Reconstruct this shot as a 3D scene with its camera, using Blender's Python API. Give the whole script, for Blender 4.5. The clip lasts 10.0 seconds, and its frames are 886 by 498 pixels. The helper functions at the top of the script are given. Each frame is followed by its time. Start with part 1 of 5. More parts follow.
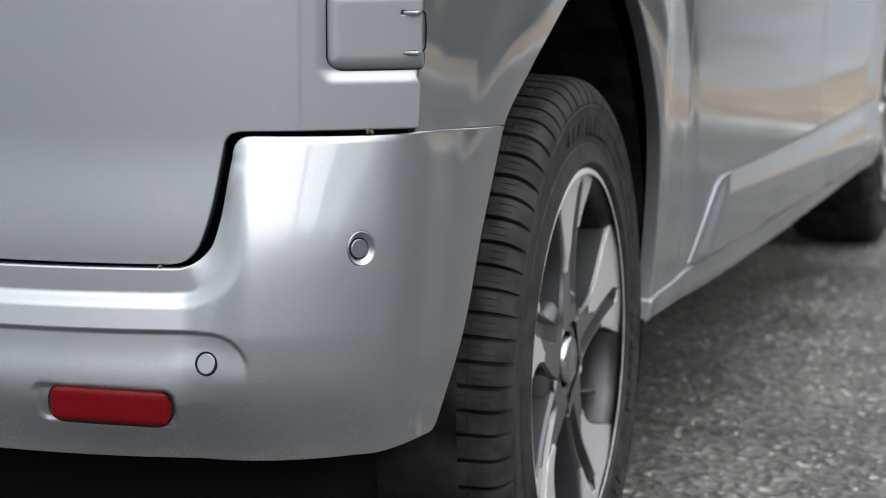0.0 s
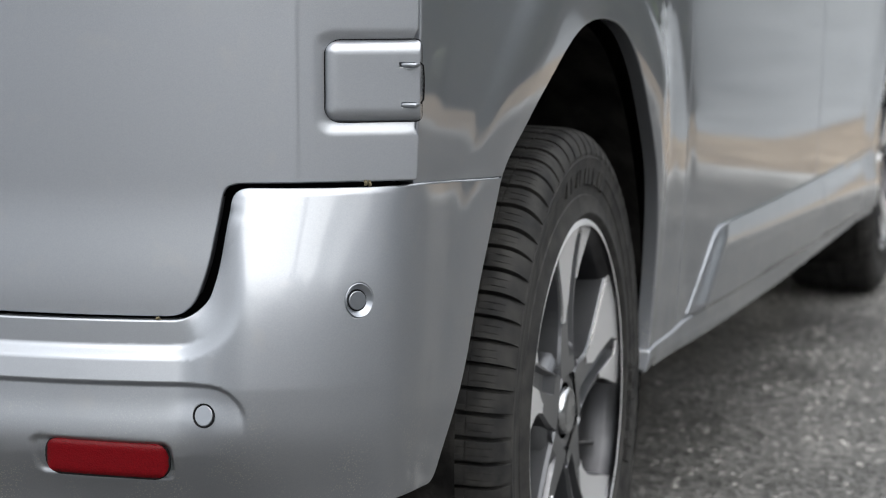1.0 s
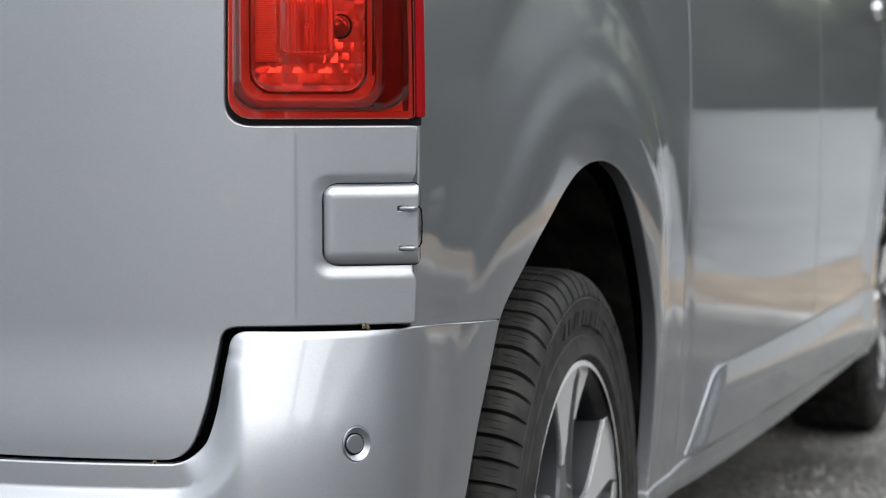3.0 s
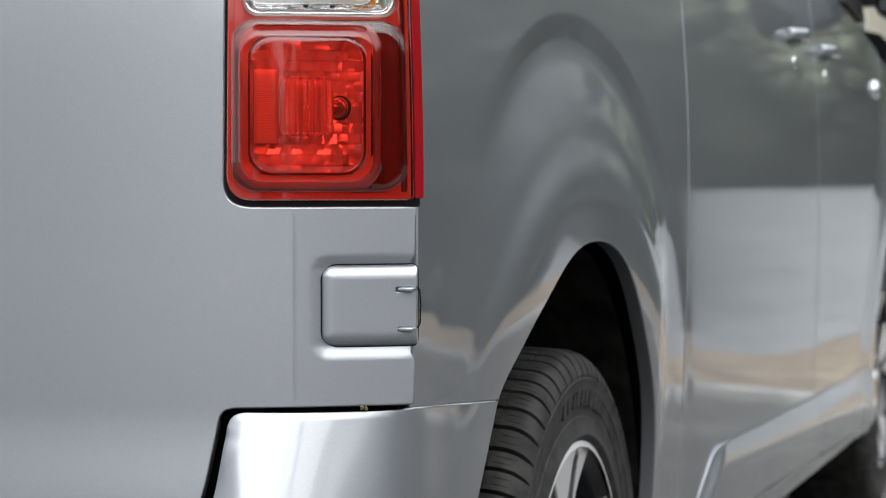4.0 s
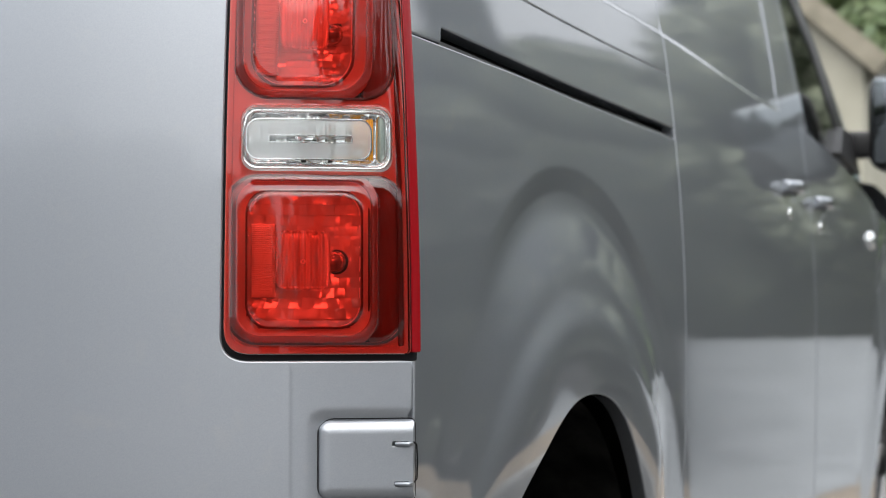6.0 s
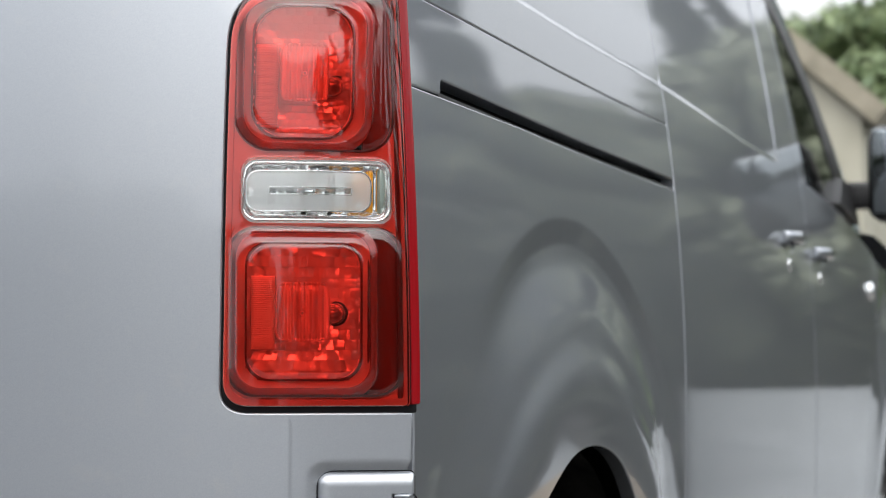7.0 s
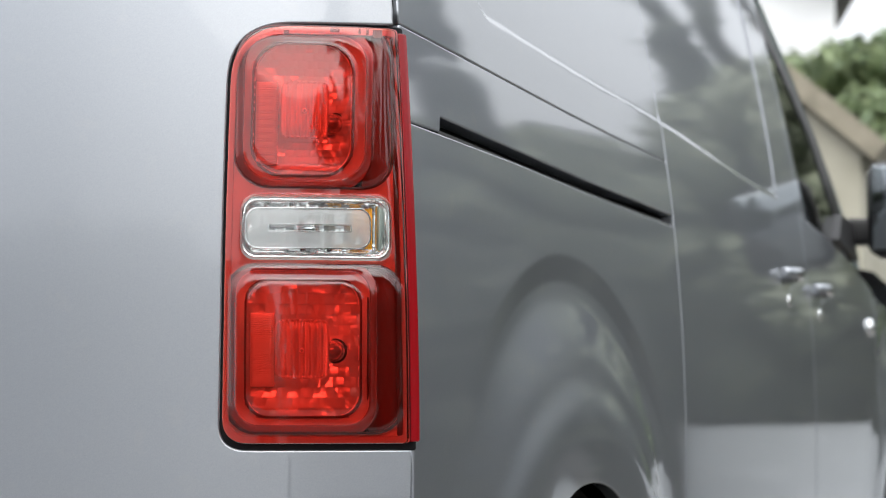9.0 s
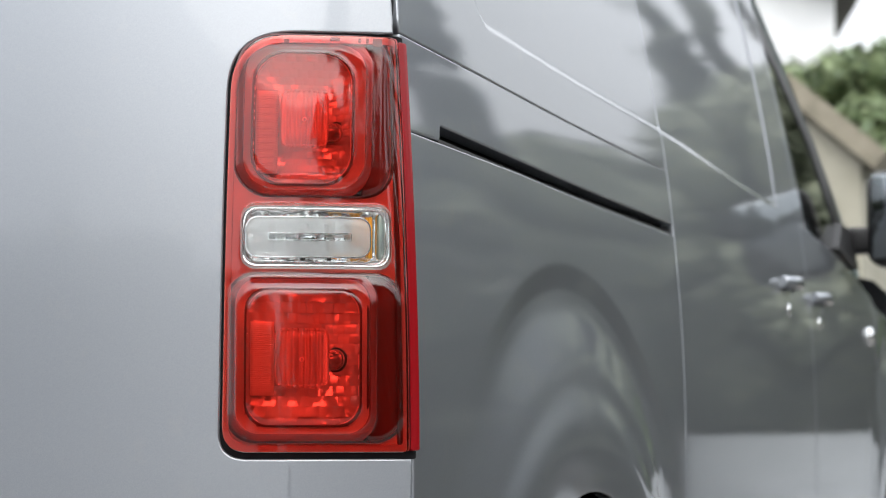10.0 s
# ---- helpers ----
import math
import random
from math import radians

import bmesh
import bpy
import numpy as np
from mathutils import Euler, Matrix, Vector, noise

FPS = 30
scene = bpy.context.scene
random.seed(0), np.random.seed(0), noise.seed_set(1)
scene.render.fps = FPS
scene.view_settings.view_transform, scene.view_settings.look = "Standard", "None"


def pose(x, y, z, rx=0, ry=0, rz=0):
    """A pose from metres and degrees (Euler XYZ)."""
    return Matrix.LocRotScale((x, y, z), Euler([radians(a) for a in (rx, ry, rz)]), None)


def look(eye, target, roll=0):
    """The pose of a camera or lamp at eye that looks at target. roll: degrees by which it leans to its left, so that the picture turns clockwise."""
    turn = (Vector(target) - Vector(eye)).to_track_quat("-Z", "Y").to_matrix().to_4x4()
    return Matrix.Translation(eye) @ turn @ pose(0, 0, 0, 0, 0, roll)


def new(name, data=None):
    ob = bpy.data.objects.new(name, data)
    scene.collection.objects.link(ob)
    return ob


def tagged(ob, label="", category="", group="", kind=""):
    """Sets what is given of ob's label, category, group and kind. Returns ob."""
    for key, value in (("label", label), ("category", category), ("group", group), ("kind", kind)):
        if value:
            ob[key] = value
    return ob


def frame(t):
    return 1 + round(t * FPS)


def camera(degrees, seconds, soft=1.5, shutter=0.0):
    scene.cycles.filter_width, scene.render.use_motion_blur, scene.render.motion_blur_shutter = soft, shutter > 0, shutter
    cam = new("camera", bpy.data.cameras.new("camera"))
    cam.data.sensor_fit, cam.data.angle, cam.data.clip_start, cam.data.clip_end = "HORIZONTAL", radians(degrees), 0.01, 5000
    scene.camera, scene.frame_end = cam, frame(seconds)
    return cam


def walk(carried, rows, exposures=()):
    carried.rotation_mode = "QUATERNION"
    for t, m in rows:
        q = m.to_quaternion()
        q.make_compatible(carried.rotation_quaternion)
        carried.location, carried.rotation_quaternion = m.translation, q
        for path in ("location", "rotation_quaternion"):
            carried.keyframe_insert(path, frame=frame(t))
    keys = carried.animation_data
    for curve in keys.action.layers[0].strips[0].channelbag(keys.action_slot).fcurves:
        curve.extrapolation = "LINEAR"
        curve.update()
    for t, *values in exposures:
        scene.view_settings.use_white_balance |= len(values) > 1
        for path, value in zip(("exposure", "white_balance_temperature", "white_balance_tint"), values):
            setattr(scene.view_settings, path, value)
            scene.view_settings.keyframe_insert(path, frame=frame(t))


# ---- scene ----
# Van axes: x to its right, y forward, z up; the rear axle is at y = 0, the ground at z = 0.
cam = camera(23.32, 10.0, soft=1.0)
cam.data.dof.use_dof = True
cam.data.dof.focus_distance = 1.85
cam.data.dof.aperture_fstop = 10.0
EYE = (0.598, -2.362, 0.846)
ROWS = [  # seconds, yaw, pitch, rise
    (0.0, 17.85, -9.07, 0.0), (0.5, 17.828, -8.492, 0.0012), (1.0, 17.795, -7.767, 0.0024),
    (1.5, 17.77, -6.958, 0.0035), (2.0, 17.746, -5.993, 0.0046), (2.5, 17.744, -5.076, 0.0062),
    (4.0, 17.698, -2.059, 0.0109), (4.5, 17.671, -0.956, 0.0121), (5.0, 17.657, 0.186, 0.013),
    (5.5, 17.635, 1.099, 0.0139), (7.0, 17.606, 3.249, 0.0166), (7.5, 17.603, 3.651, 0.0171),
    (8.0, 17.596, 3.896, 0.0175), (8.5, 17.593, 4.063, 0.0176), (9.0, 17.592, 4.2, 0.0178),
    (9.5, 17.59, 4.316, 0.018), (10.0, 17.592, 4.436, 0.0178),
]
walk(cam, [(t, pose(EYE[0], EYE[1], EYE[2] + up, 90 + pitch, 0, yaw)) for t, yaw, pitch, up in ROWS])

# ---- light: a bright overcast sky and a weak, wide sun ----
world = bpy.data.worlds.new("world")
scene.world = world
world.use_nodes = True
wn, wl = world.node_tree.nodes, world.node_tree.links
wn.clear()
w_out, w_bg = wn.new("ShaderNodeOutputWorld"), wn.new("ShaderNodeBackground")
w_sky, w_hsv = wn.new("ShaderNodeTexSky"), wn.new("ShaderNodeHueSaturation")
w_sky.sky_type = "NISHITA"
w_sky.sun_disc = False
w_sky.sun_elevation, w_sky.sun_rotation = radians(52), radians(150)
w_sky.air_density, w_sky.dust_density, w_sky.ozone_density = 1.0, 6.0, 1.0
w_hsv.inputs["Saturation"].default_value = 0.12
w_mix, w_noise, w_ramp, w_tc = wn.new("ShaderNodeMix"), wn.new("ShaderNodeTexNoise"), wn.new("ShaderNodeValToRGB"), wn.new("ShaderNodeTexCoord")
w_mix.data_type = "RGBA"
w_mix.inputs[0].default_value = 0.72
w_noise.inputs["Scale"].default_value = 2.2
w_noise.inputs["Detail"].default_value = 5.0
w_ramp.color_ramp.elements[0].position, w_ramp.color_ramp.elements[1].position = 0.3, 0.75
w_ramp.color_ramp.elements[0].color = (8.2, 8.6, 9.2, 1)
w_ramp.color_ramp.elements[1].color = (13.0, 13.4, 13.9, 1)
wl.new(w_tc.outputs["Generated"], w_noise.inputs["Vector"])
wl.new(w_noise.outputs["Fac"], w_ramp.inputs["Fac"])
wl.new(w_sky.outputs["Color"], w_hsv.inputs["Color"])
wl.new(w_hsv.outputs["Color"], w_mix.inputs[6])
wl.new(w_ramp.outputs["Color"], w_mix.inputs[7])
# an overcast sky is brighter overhead than at the horizon
w_sep, w_up, w_grad = wn.new("ShaderNodeSeparateXYZ"), wn.new("ShaderNodeMapRange"), wn.new("ShaderNodeMix")
w_up.inputs["From Min"].default_value, w_up.inputs["From Max"].default_value = 0.0, 0.9
w_up.inputs["To Min"].default_value, w_up.inputs["To Max"].default_value = 0.72, 1.30
w_grad.data_type, w_grad.blend_type = "RGBA", "MULTIPLY"
w_grad.inputs[0].default_value = 1.0
wl.new(w_tc.outputs["Generated"], w_sep.inputs["Vector"])
wl.new(w_sep.outputs["Z"], w_up.inputs["Value"])
wl.new(w_mix.outputs[2], w_grad.inputs[6])
wl.new(w_up.outputs["Result"], w_grad.inputs[7])
wl.new(w_grad.outputs[2], w_bg.inputs["Color"])
w_bg.inputs["Strength"].default_value = 0.15
wl.new(w_bg.outputs["Background"], w_out.inputs["Surface"])
sun = new("sun", bpy.data.lights.new("sun", "SUN"))
sun.data.energy, sun.data.angle, sun.data.color = 1.45, radians(75), (1.0, 0.96, 0.9)
sun.matrix_world = look((4, -7, 10), (0, 0, 0))
scene.view_settings.exposure = 0.35


# ---- materials ----
def material(name, color=(0.5, 0.5, 0.5), rough=0.5, metal=0.0, **more):
    m = bpy.data.materials.new(name)
    m.use_nodes = True
    b = m.node_tree.nodes["Principled BSDF"]
    b.inputs["Base Color"].default_value = (*color, 1)
    b.inputs["Roughness"].default_value = rough
    b.inputs["Metallic"].default_value = metal
    for k, v in more.items():
        b.inputs[k.replace("_", " ")].default_value = v
    return m


def nodes_of(m):
    t = m.node_tree
    return t.nodes, t.links, t.nodes["Principled BSDF"]


def vary(m, low, high, scale, detail=6.0, lo=0.35, hi=0.65, stretch=None):
    """Base colour from noise between two colours, in object space."""
    n, l, b = nodes_of(m)
    tc, no, ra = n.new("ShaderNodeTexCoord"), n.new("ShaderNodeTexNoise"), n.new("ShaderNodeValToRGB")
    no.inputs["Scale"].default_value, no.inputs["Detail"].default_value = scale, detail
    ra.color_ramp.elements[0].position, ra.color_ramp.elements[1].position = lo, hi
    ra.color_ramp.elements[0].color, ra.color_ramp.elements[1].color = (*low, 1), (*high, 1)
    if stretch:
        mp = n.new("ShaderNodeMapping")
        mp.inputs["Scale"].default_value = stretch
        l.new(tc.outputs["Object"], mp.inputs["Vector"])
        l.new(mp.outputs["Vector"], no.inputs["Vector"])
    else:
        l.new(tc.outputs["Object"], no.inputs["Vector"])
    l.new(no.outputs["Fac"], ra.inputs["Fac"])
    l.new(ra.outputs["Color"], b.inputs["Base Color"])
    return ra


def bump(m, scale, strength, distance=0.002, detail=4.0, kind="noise"):
    n, l, b = nodes_of(m)
    tc, bu = n.new("ShaderNodeTexCoord"), n.new("ShaderNodeBump")
    no = n.new("ShaderNodeTexNoise") if kind == "noise" else n.new("ShaderNodeTexVoronoi")
    no.inputs["Scale"].default_value = scale
    if kind == "noise":
        no.inputs["Detail"].default_value = detail
    bu.inputs["Strength"].default_value, bu.inputs["Distance"].default_value = strength, distance
    l.new(tc.outputs["Object"], no.inputs["Vector"])
    l.new(no.outputs["Fac" if kind == "noise" else "Distance"], bu.inputs["Height"])
    l.new(bu.outputs["Normal"], b.inputs["Normal"])
    return bu


def paint_material():
    """Grey metallic car paint: flakes under a clear coat, thin road film low down."""
    m = material("grey_metallic_paint", (0.35, 0.37, 0.40), 0.47, 1.0, Specular_Tint=(0.45, 0.45, 0.45, 1.0), Coat_Weight=1.0, Coat_Roughness=0.012, Coat_IOR=1.5)
    n, l, b = nodes_of(m)
    tc, vo, ra = n.new("ShaderNodeTexCoord"), n.new("ShaderNodeTexVoronoi"), n.new("ShaderNodeValToRGB")
    vo.inputs["Scale"].default_value = 1600
    ra.color_ramp.elements[0].color, ra.color_ramp.elements[1].color = (0.326, 0.344, 0.372, 1), (0.366, 0.384, 0.412, 1)
    l.new(tc.outputs["Object"], vo.inputs["Vector"])
    l.new(vo.outputs["Color"], ra.inputs["Fac"])
    dust, dr, mix = n.new("ShaderNodeTexNoise"), n.new("ShaderNodeValToRGB"), n.new("ShaderNodeMix")
    mix.data_type = "RGBA"
    dust.inputs["Scale"].default_value, dust.inputs["Detail"].default_value = 34, 9
    dr.color_ramp.elements[0].position, dr.color_ramp.elements[1].position = 0.60, 0.82
    dr.color_ramp.elements[0].color, dr.color_ramp.elements[1].color = (0, 0, 0, 1), (0.35, 0.35, 0.35, 1)
    mix.inputs[7].default_value = (0.42, 0.41, 0.40, 1)
    l.new(tc.outputs["Object"], dust.inputs["Vector"])
    l.new(dust.outputs["Fac"], dr.inputs["Fac"])
    l.new(dr.outputs["Color"], mix.inputs[0])
    l.new(ra.outputs["Color"], mix.inputs[6])
    # dried splashes low down
    vs, spot, sep, low, big, mul, mul2, mix2, mr = (n.new("ShaderNode" + k) for k in ("TexVoronoi", "MapRange", "SeparateXYZ", "MapRange", "TexNoise", "Math", "Math", "Mix", "MapRange"))
    vs.inputs["Scale"].default_value = 460
    for m_, a0, a1, b0, b1 in ((spot, 0.16, 0.34, 1, 0), (low, 0.37, 0.50, 1, 0), (mr, 0.46, 0.60, 0, 1)):
        for k, v in zip(("From Min", "From Max", "To Min", "To Max"), (a0, a1, b0, b1)):
            m_.inputs[k].default_value = v
    big.inputs["Scale"].default_value, big.inputs["Detail"].default_value = 22, 6
    mul.operation = mul2.operation = "MULTIPLY"
    mix2.data_type = "RGBA"
    mix2.inputs[7].default_value = (0.62, 0.60, 0.56, 1)
    l.new(tc.outputs["Object"], vs.inputs["Vector"])
    l.new(tc.outputs["Object"], sep.inputs["Vector"])
    l.new(tc.outputs["Object"], big.inputs["Vector"])
    l.new(vs.outputs["Distance"], spot.inputs["Value"])
    l.new(sep.outputs["Z"], low.inputs["Value"])
    l.new(big.outputs["Fac"], mr.inputs["Value"])
    l.new(spot.outputs["Result"], mul.inputs[0])
    l.new(low.outputs["Result"], mul.inputs[1])
    l.new(mul.outputs["Value"], mul2.inputs[0])
    l.new(mr.outputs["Result"], mul2.inputs[1])
    l.new(mul2.outputs["Value"], mix2.inputs[0])
    l.new(mix.outputs[2], mix2.inputs[6])
    l.new(mix2.outputs[2], b.inputs["Base Color"])
    peel, bu = n.new("ShaderNodeTexNoise"), n.new("ShaderNodeBump")
    peel.inputs["Scale"].default_value, peel.inputs["Detail"].default_value = 260, 2
    bu.inputs["Strength"].default_value, bu.inputs["Distance"].default_value = 0.05, 0.0004
    l.new(tc.outputs["Object"], peel.inputs["Vector"])
    l.new(peel.outputs["Fac"], bu.inputs["Height"])
    l.new(bu.outputs["Normal"], b.inputs["Coat Normal"])
    return m


def lens_material(name, tint, ior=1.5):
    """Thin moulded plastic: tinted see-through with a Fresnel gloss."""
    m = bpy.data.materials.new(name)
    m.use_nodes = True
    n, l = m.node_tree.nodes, m.node_tree.links
    n.clear()
    out, mix = n.new("ShaderNodeOutputMaterial"), n.new("ShaderNodeMixShader")
    tr, gl, fr = n.new("ShaderNodeBsdfTransparent"), n.new("ShaderNodeBsdfGlossy"), n.new("ShaderNodeFresnel")
    tr.inputs["Color"].default_value = (*tint, 1)
    gl.inputs["Color"].default_value = (1, 1, 1, 1)
    gl.inputs["Roughness"].default_value = 0.025
    fr.inputs["IOR"].default_value = ior
    l.new(fr.outputs["Fac"], mix.inputs["Fac"])
    l.new(tr.outputs["BSDF"], mix.inputs[1])
    l.new(gl.outputs["BSDF"], mix.inputs[2])
    l.new(mix.outputs["Shader"], out.inputs["Surface"])
    return m


PAINT = paint_material()
BLACK = material("black_plastic", (0.012, 0.012, 0.013), 0.45)
bump(BLACK, 900, 0.15, 0.0004)
SEAL = material("black_rubber_seal", (0.006, 0.006, 0.007), 0.6, Specular_IOR_Level=0.12)
LINER = material("black_felt_liner", (0.006, 0.006, 0.006), 0.95, Specular_IOR_Level=0.1)
vary(LINER, (0.003, 0.003, 0.003), (0.020, 0.019, 0.018), 22)
bump(LINER, 160, 0.5, 0.003)
RUBBER = material("tyre_rubber", (0.02, 0.02, 0.021), 0.7, Specular_IOR_Level=0.28)
vary(RUBBER, (0.010, 0.010, 0.0105), (0.034, 0.033, 0.031), 40, 12)
bump(RUBBER, 320, 0.3, 0.0008)
MACHINED = material("machined_aluminium", (0.90, 0.90, 0.91), 0.48, 1.0)
ALLOY = material("dark_grey_alloy", (0.10, 0.103, 0.11), 0.30, 0.7, Coat_Weight=0.4, Coat_Roughness=0.08)
BARREL = material("grey_alloy_barrel", (0.3, 0.3, 0.31), 0.34, 1.0)
vary(BARREL, (0.042, 0.042, 0.045), (0.072, 0.073, 0.077), 18)
CHROME = material("chrome", (0.86, 0.87, 0.88), 0.06, 1.0)
REFLECTOR = material("lamp_reflector_chrome", (0.97, 0.97, 0.97), 0.10, 0.62)
STEEL = material("brake_steel", (0.22, 0.21, 0.2), 0.45, 0.9)
vary(STEEL, (0.12, 0.10, 0.085), (0.33, 0.32, 0.31), 40)
RED = lens_material("red_lens", (1.0, 0.20, 0.15), 1.66)
DEEP_RED = material("red_lamp_body", (0.22, 0.003, 0.006), 0.16, 0.0, Specular_IOR_Level=0.35)
CLEAR = lens_material("clear_lens", (0.95, 0.97, 0.965))
FROST = material("frosted_diffuser", (0.80, 0.805, 0.81), 0.35, 0.0, Alpha=0.62)
AMBER = material("amber_plastic", (0.85, 0.36, 0.02), 0.25, 0.0, Coat_Weight=0.8)
GLASS = lens_material("tinted_glass", (0.60, 0.72, 0.62), 1.5)
REFLEX = material("red_reflex", (0.11, 0.002, 0.004), 0.2, 0.0, Specular_IOR_Level=0.12)
vary(REFLEX, (0.055, 0.001, 0.002), (0.14, 0.003, 0.006), 1300, 2.0, 0.25, 0.75)
bump(REFLEX, 700, 0.5, 0.0005, kind="cell")
SENSOR = material("sensor_paint", (0.31, 0.33, 0.36), 0.34, 1.0, Coat_Weight=1.0, Coat_Roughness=0.03)
# near-black for the underbody, and for the shade coloured in under the bumper
UNDER = material("underside_and_shade", (0.003, 0.003, 0.003), 0.9, Specular_IOR_Level=0.1)
DIM_CHROME = material("dull_chrome", (0.42, 0.43, 0.44), 0.16, 1.0)
MOSS = material("dried_moss", (0.10, 0.085, 0.05), 0.9)


# ---- mesh helpers ----
def mesh_of(name, verts, faces, normals=None, smooth=True):
    me = bpy.data.meshes.new(name)
    me.from_pydata([tuple(v) for v in verts], [], [tuple(f) for f in faces])
    me.polygons.foreach_set("use_smooth", [smooth] * len(me.polygons))
    me.update()
    if normals is not None:
        me.normals_split_custom_set_from_vertices([tuple(v) for v in normals])
    return me


def part(name, data, mat, parent=None, label=""):
    """Link a bmesh or a mesh as one object under a thing or a part."""
    if isinstance(data, bmesh.types.BMesh):
        me = bpy.data.meshes.new(name)
        data.normal_update()
        data.to_mesh(me)
        data.free()
        data = me
    ob = new(name, data)
    for one in (mat if isinstance(mat, (list, tuple)) else [mat]):
        data.materials.append(one)
    ob.parent = parent
    if label:
        ob["label"] = label
    return ob


def thing(name, label, category, group="", kind="", at=(0, 0, 0)):
    ob = new(name)
    ob.empty_display_size = 0.1
    ob.location = at
    return tagged(ob, label, category, group, kind)


def box_bm(x0, x1, y0, y1, z0, z1, bevel=0.0, segments=2, bm=None):
    own = bmesh.new()
    bmesh.ops.create_cube(own, size=1)
    for v in own.verts:
        v.co = ((x0 + x1) / 2 + v.co.x * (x1 - x0), (y0 + y1) / 2 + v.co.y * (y1 - y0), (z0 + z1) / 2 + v.co.z * (z1 - z0))
    if bevel:
        bmesh.ops.bevel(own, geom=own.edges[:], offset=bevel, segments=segments, affect="EDGES", profile=0.5)
        for f in own.faces:
            f.smooth = True
    if bm is None:
        return own
    tmp = bpy.data.meshes.new("tmp")
    own.to_mesh(tmp)
    own.free()
    bm.from_mesh(tmp)
    bpy.data.meshes.remove(tmp)
    return bm


def lathe(profile, steps, axis="x", start=0.0, sweep=2 * math.pi, warp=None):
    """Turn (a, r) pairs about an axis; warp(a, r, angle) may change them."""
    full = abs(sweep - 2 * math.pi) < 1e-6
    n = steps if full else steps + 1
    verts, faces = [], []
    for i in range(n):
        th = start + sweep * i / steps
        for a, r in profile:
            aa, rr = warp(a, r, th) if warp else (a, r)
            c, s = rr * math.cos(th), rr * math.sin(th)
            verts.append((aa, c, s) if axis == "x" else ((c, s, aa) if axis == "z" else (c, aa, s)))
    m = len(profile)
    for i in range(steps):
        j = (i + 1) % n
        for k in range(m - 1):
            faces.append((i * m + k, j * m + k, j * m + k + 1, i * m + k + 1))
    return mesh_of("lathe", verts, faces)


def round_rect(u0, u1, v0, v1, r, n=8):
    """Closed outline, anticlockwise; r: one radius or four (low-u low-v, high-u low-v, high-u high-v, low-u high-v)."""
    rs = r if isinstance(r, (list, tuple)) else [r] * 4
    out = []
    for (cu, cv, a0), rr in zip(((u0, v0, 180), (u1, v0, 270), (u1, v1, 0), (u0, v1, 90)), rs):
        cu += rr if cu == u0 else -rr
        cv += rr if cv == v0 else -rr
        for i in range(n + 1):
            a = radians(a0 + 90 * i / n)
            out.append((cu + rr * math.cos(a), cv + rr * math.sin(a)))
    return out


def fillet(points, radii, n=7):
    """A closed outline with its corners rounded."""
    out = []
    k = len(points)
    for i in range(k):
        p0, p1, p2 = (Vector(points[(i + d) % k]) for d in (-1, 0, 1))
        r = radii[i] if isinstance(radii, (list, tuple)) else radii
        a, b = (p0 - p1), (p2 - p1)
        if r <= 0 or a.length < 1e-6 or b.length < 1e-6:
            out.append(tuple(p1))
            continue
        d = min(r, a.length * 0.49, b.length * 0.49)
        q0, q1 = p1 + a.normalized() * d, p1 + b.normalized() * d
        for j in range(n + 1):
            t = j / n
            out.append(tuple(q0 * (1 - t) ** 2 + p1 * 2 * t * (1 - t) + q1 * t * t))
    return out


def resample(loop, step):
    pts = np.array(loop + [loop[0]])
    seg = np.hypot(*(pts[1:] - pts[:-1]).T)
    keep = np.concatenate([[True], seg > 1e-7])
    pts = pts[keep]
    out = []
    for a, b in zip(pts[:-1], pts[1:]):
        k = max(1, int(math.ceil(np.hypot(*(b - a)) / step)))
        out += [tuple(a + (b - a) * i / k) for i in range(k)]
    return out


def inside(points, loops):
    hit = np.zeros(len(points), bool)
    px, py = points[:, 0], points[:, 1]
    for loop in loops:
        q = np.array(loop)
        a, b = q, np.roll(q, -1, 0)
        for (x1, y1), (x2, y2) in zip(a, b):
            if y1 == y2:
                continue
            c = ((y1 > py) != (y2 > py)) & (px < (x2 - x1) * (py - y1) / (y2 - y1) + x1)
            hit ^= c
    return hit


from mathutils.geometry import delaunay_2d_cdt


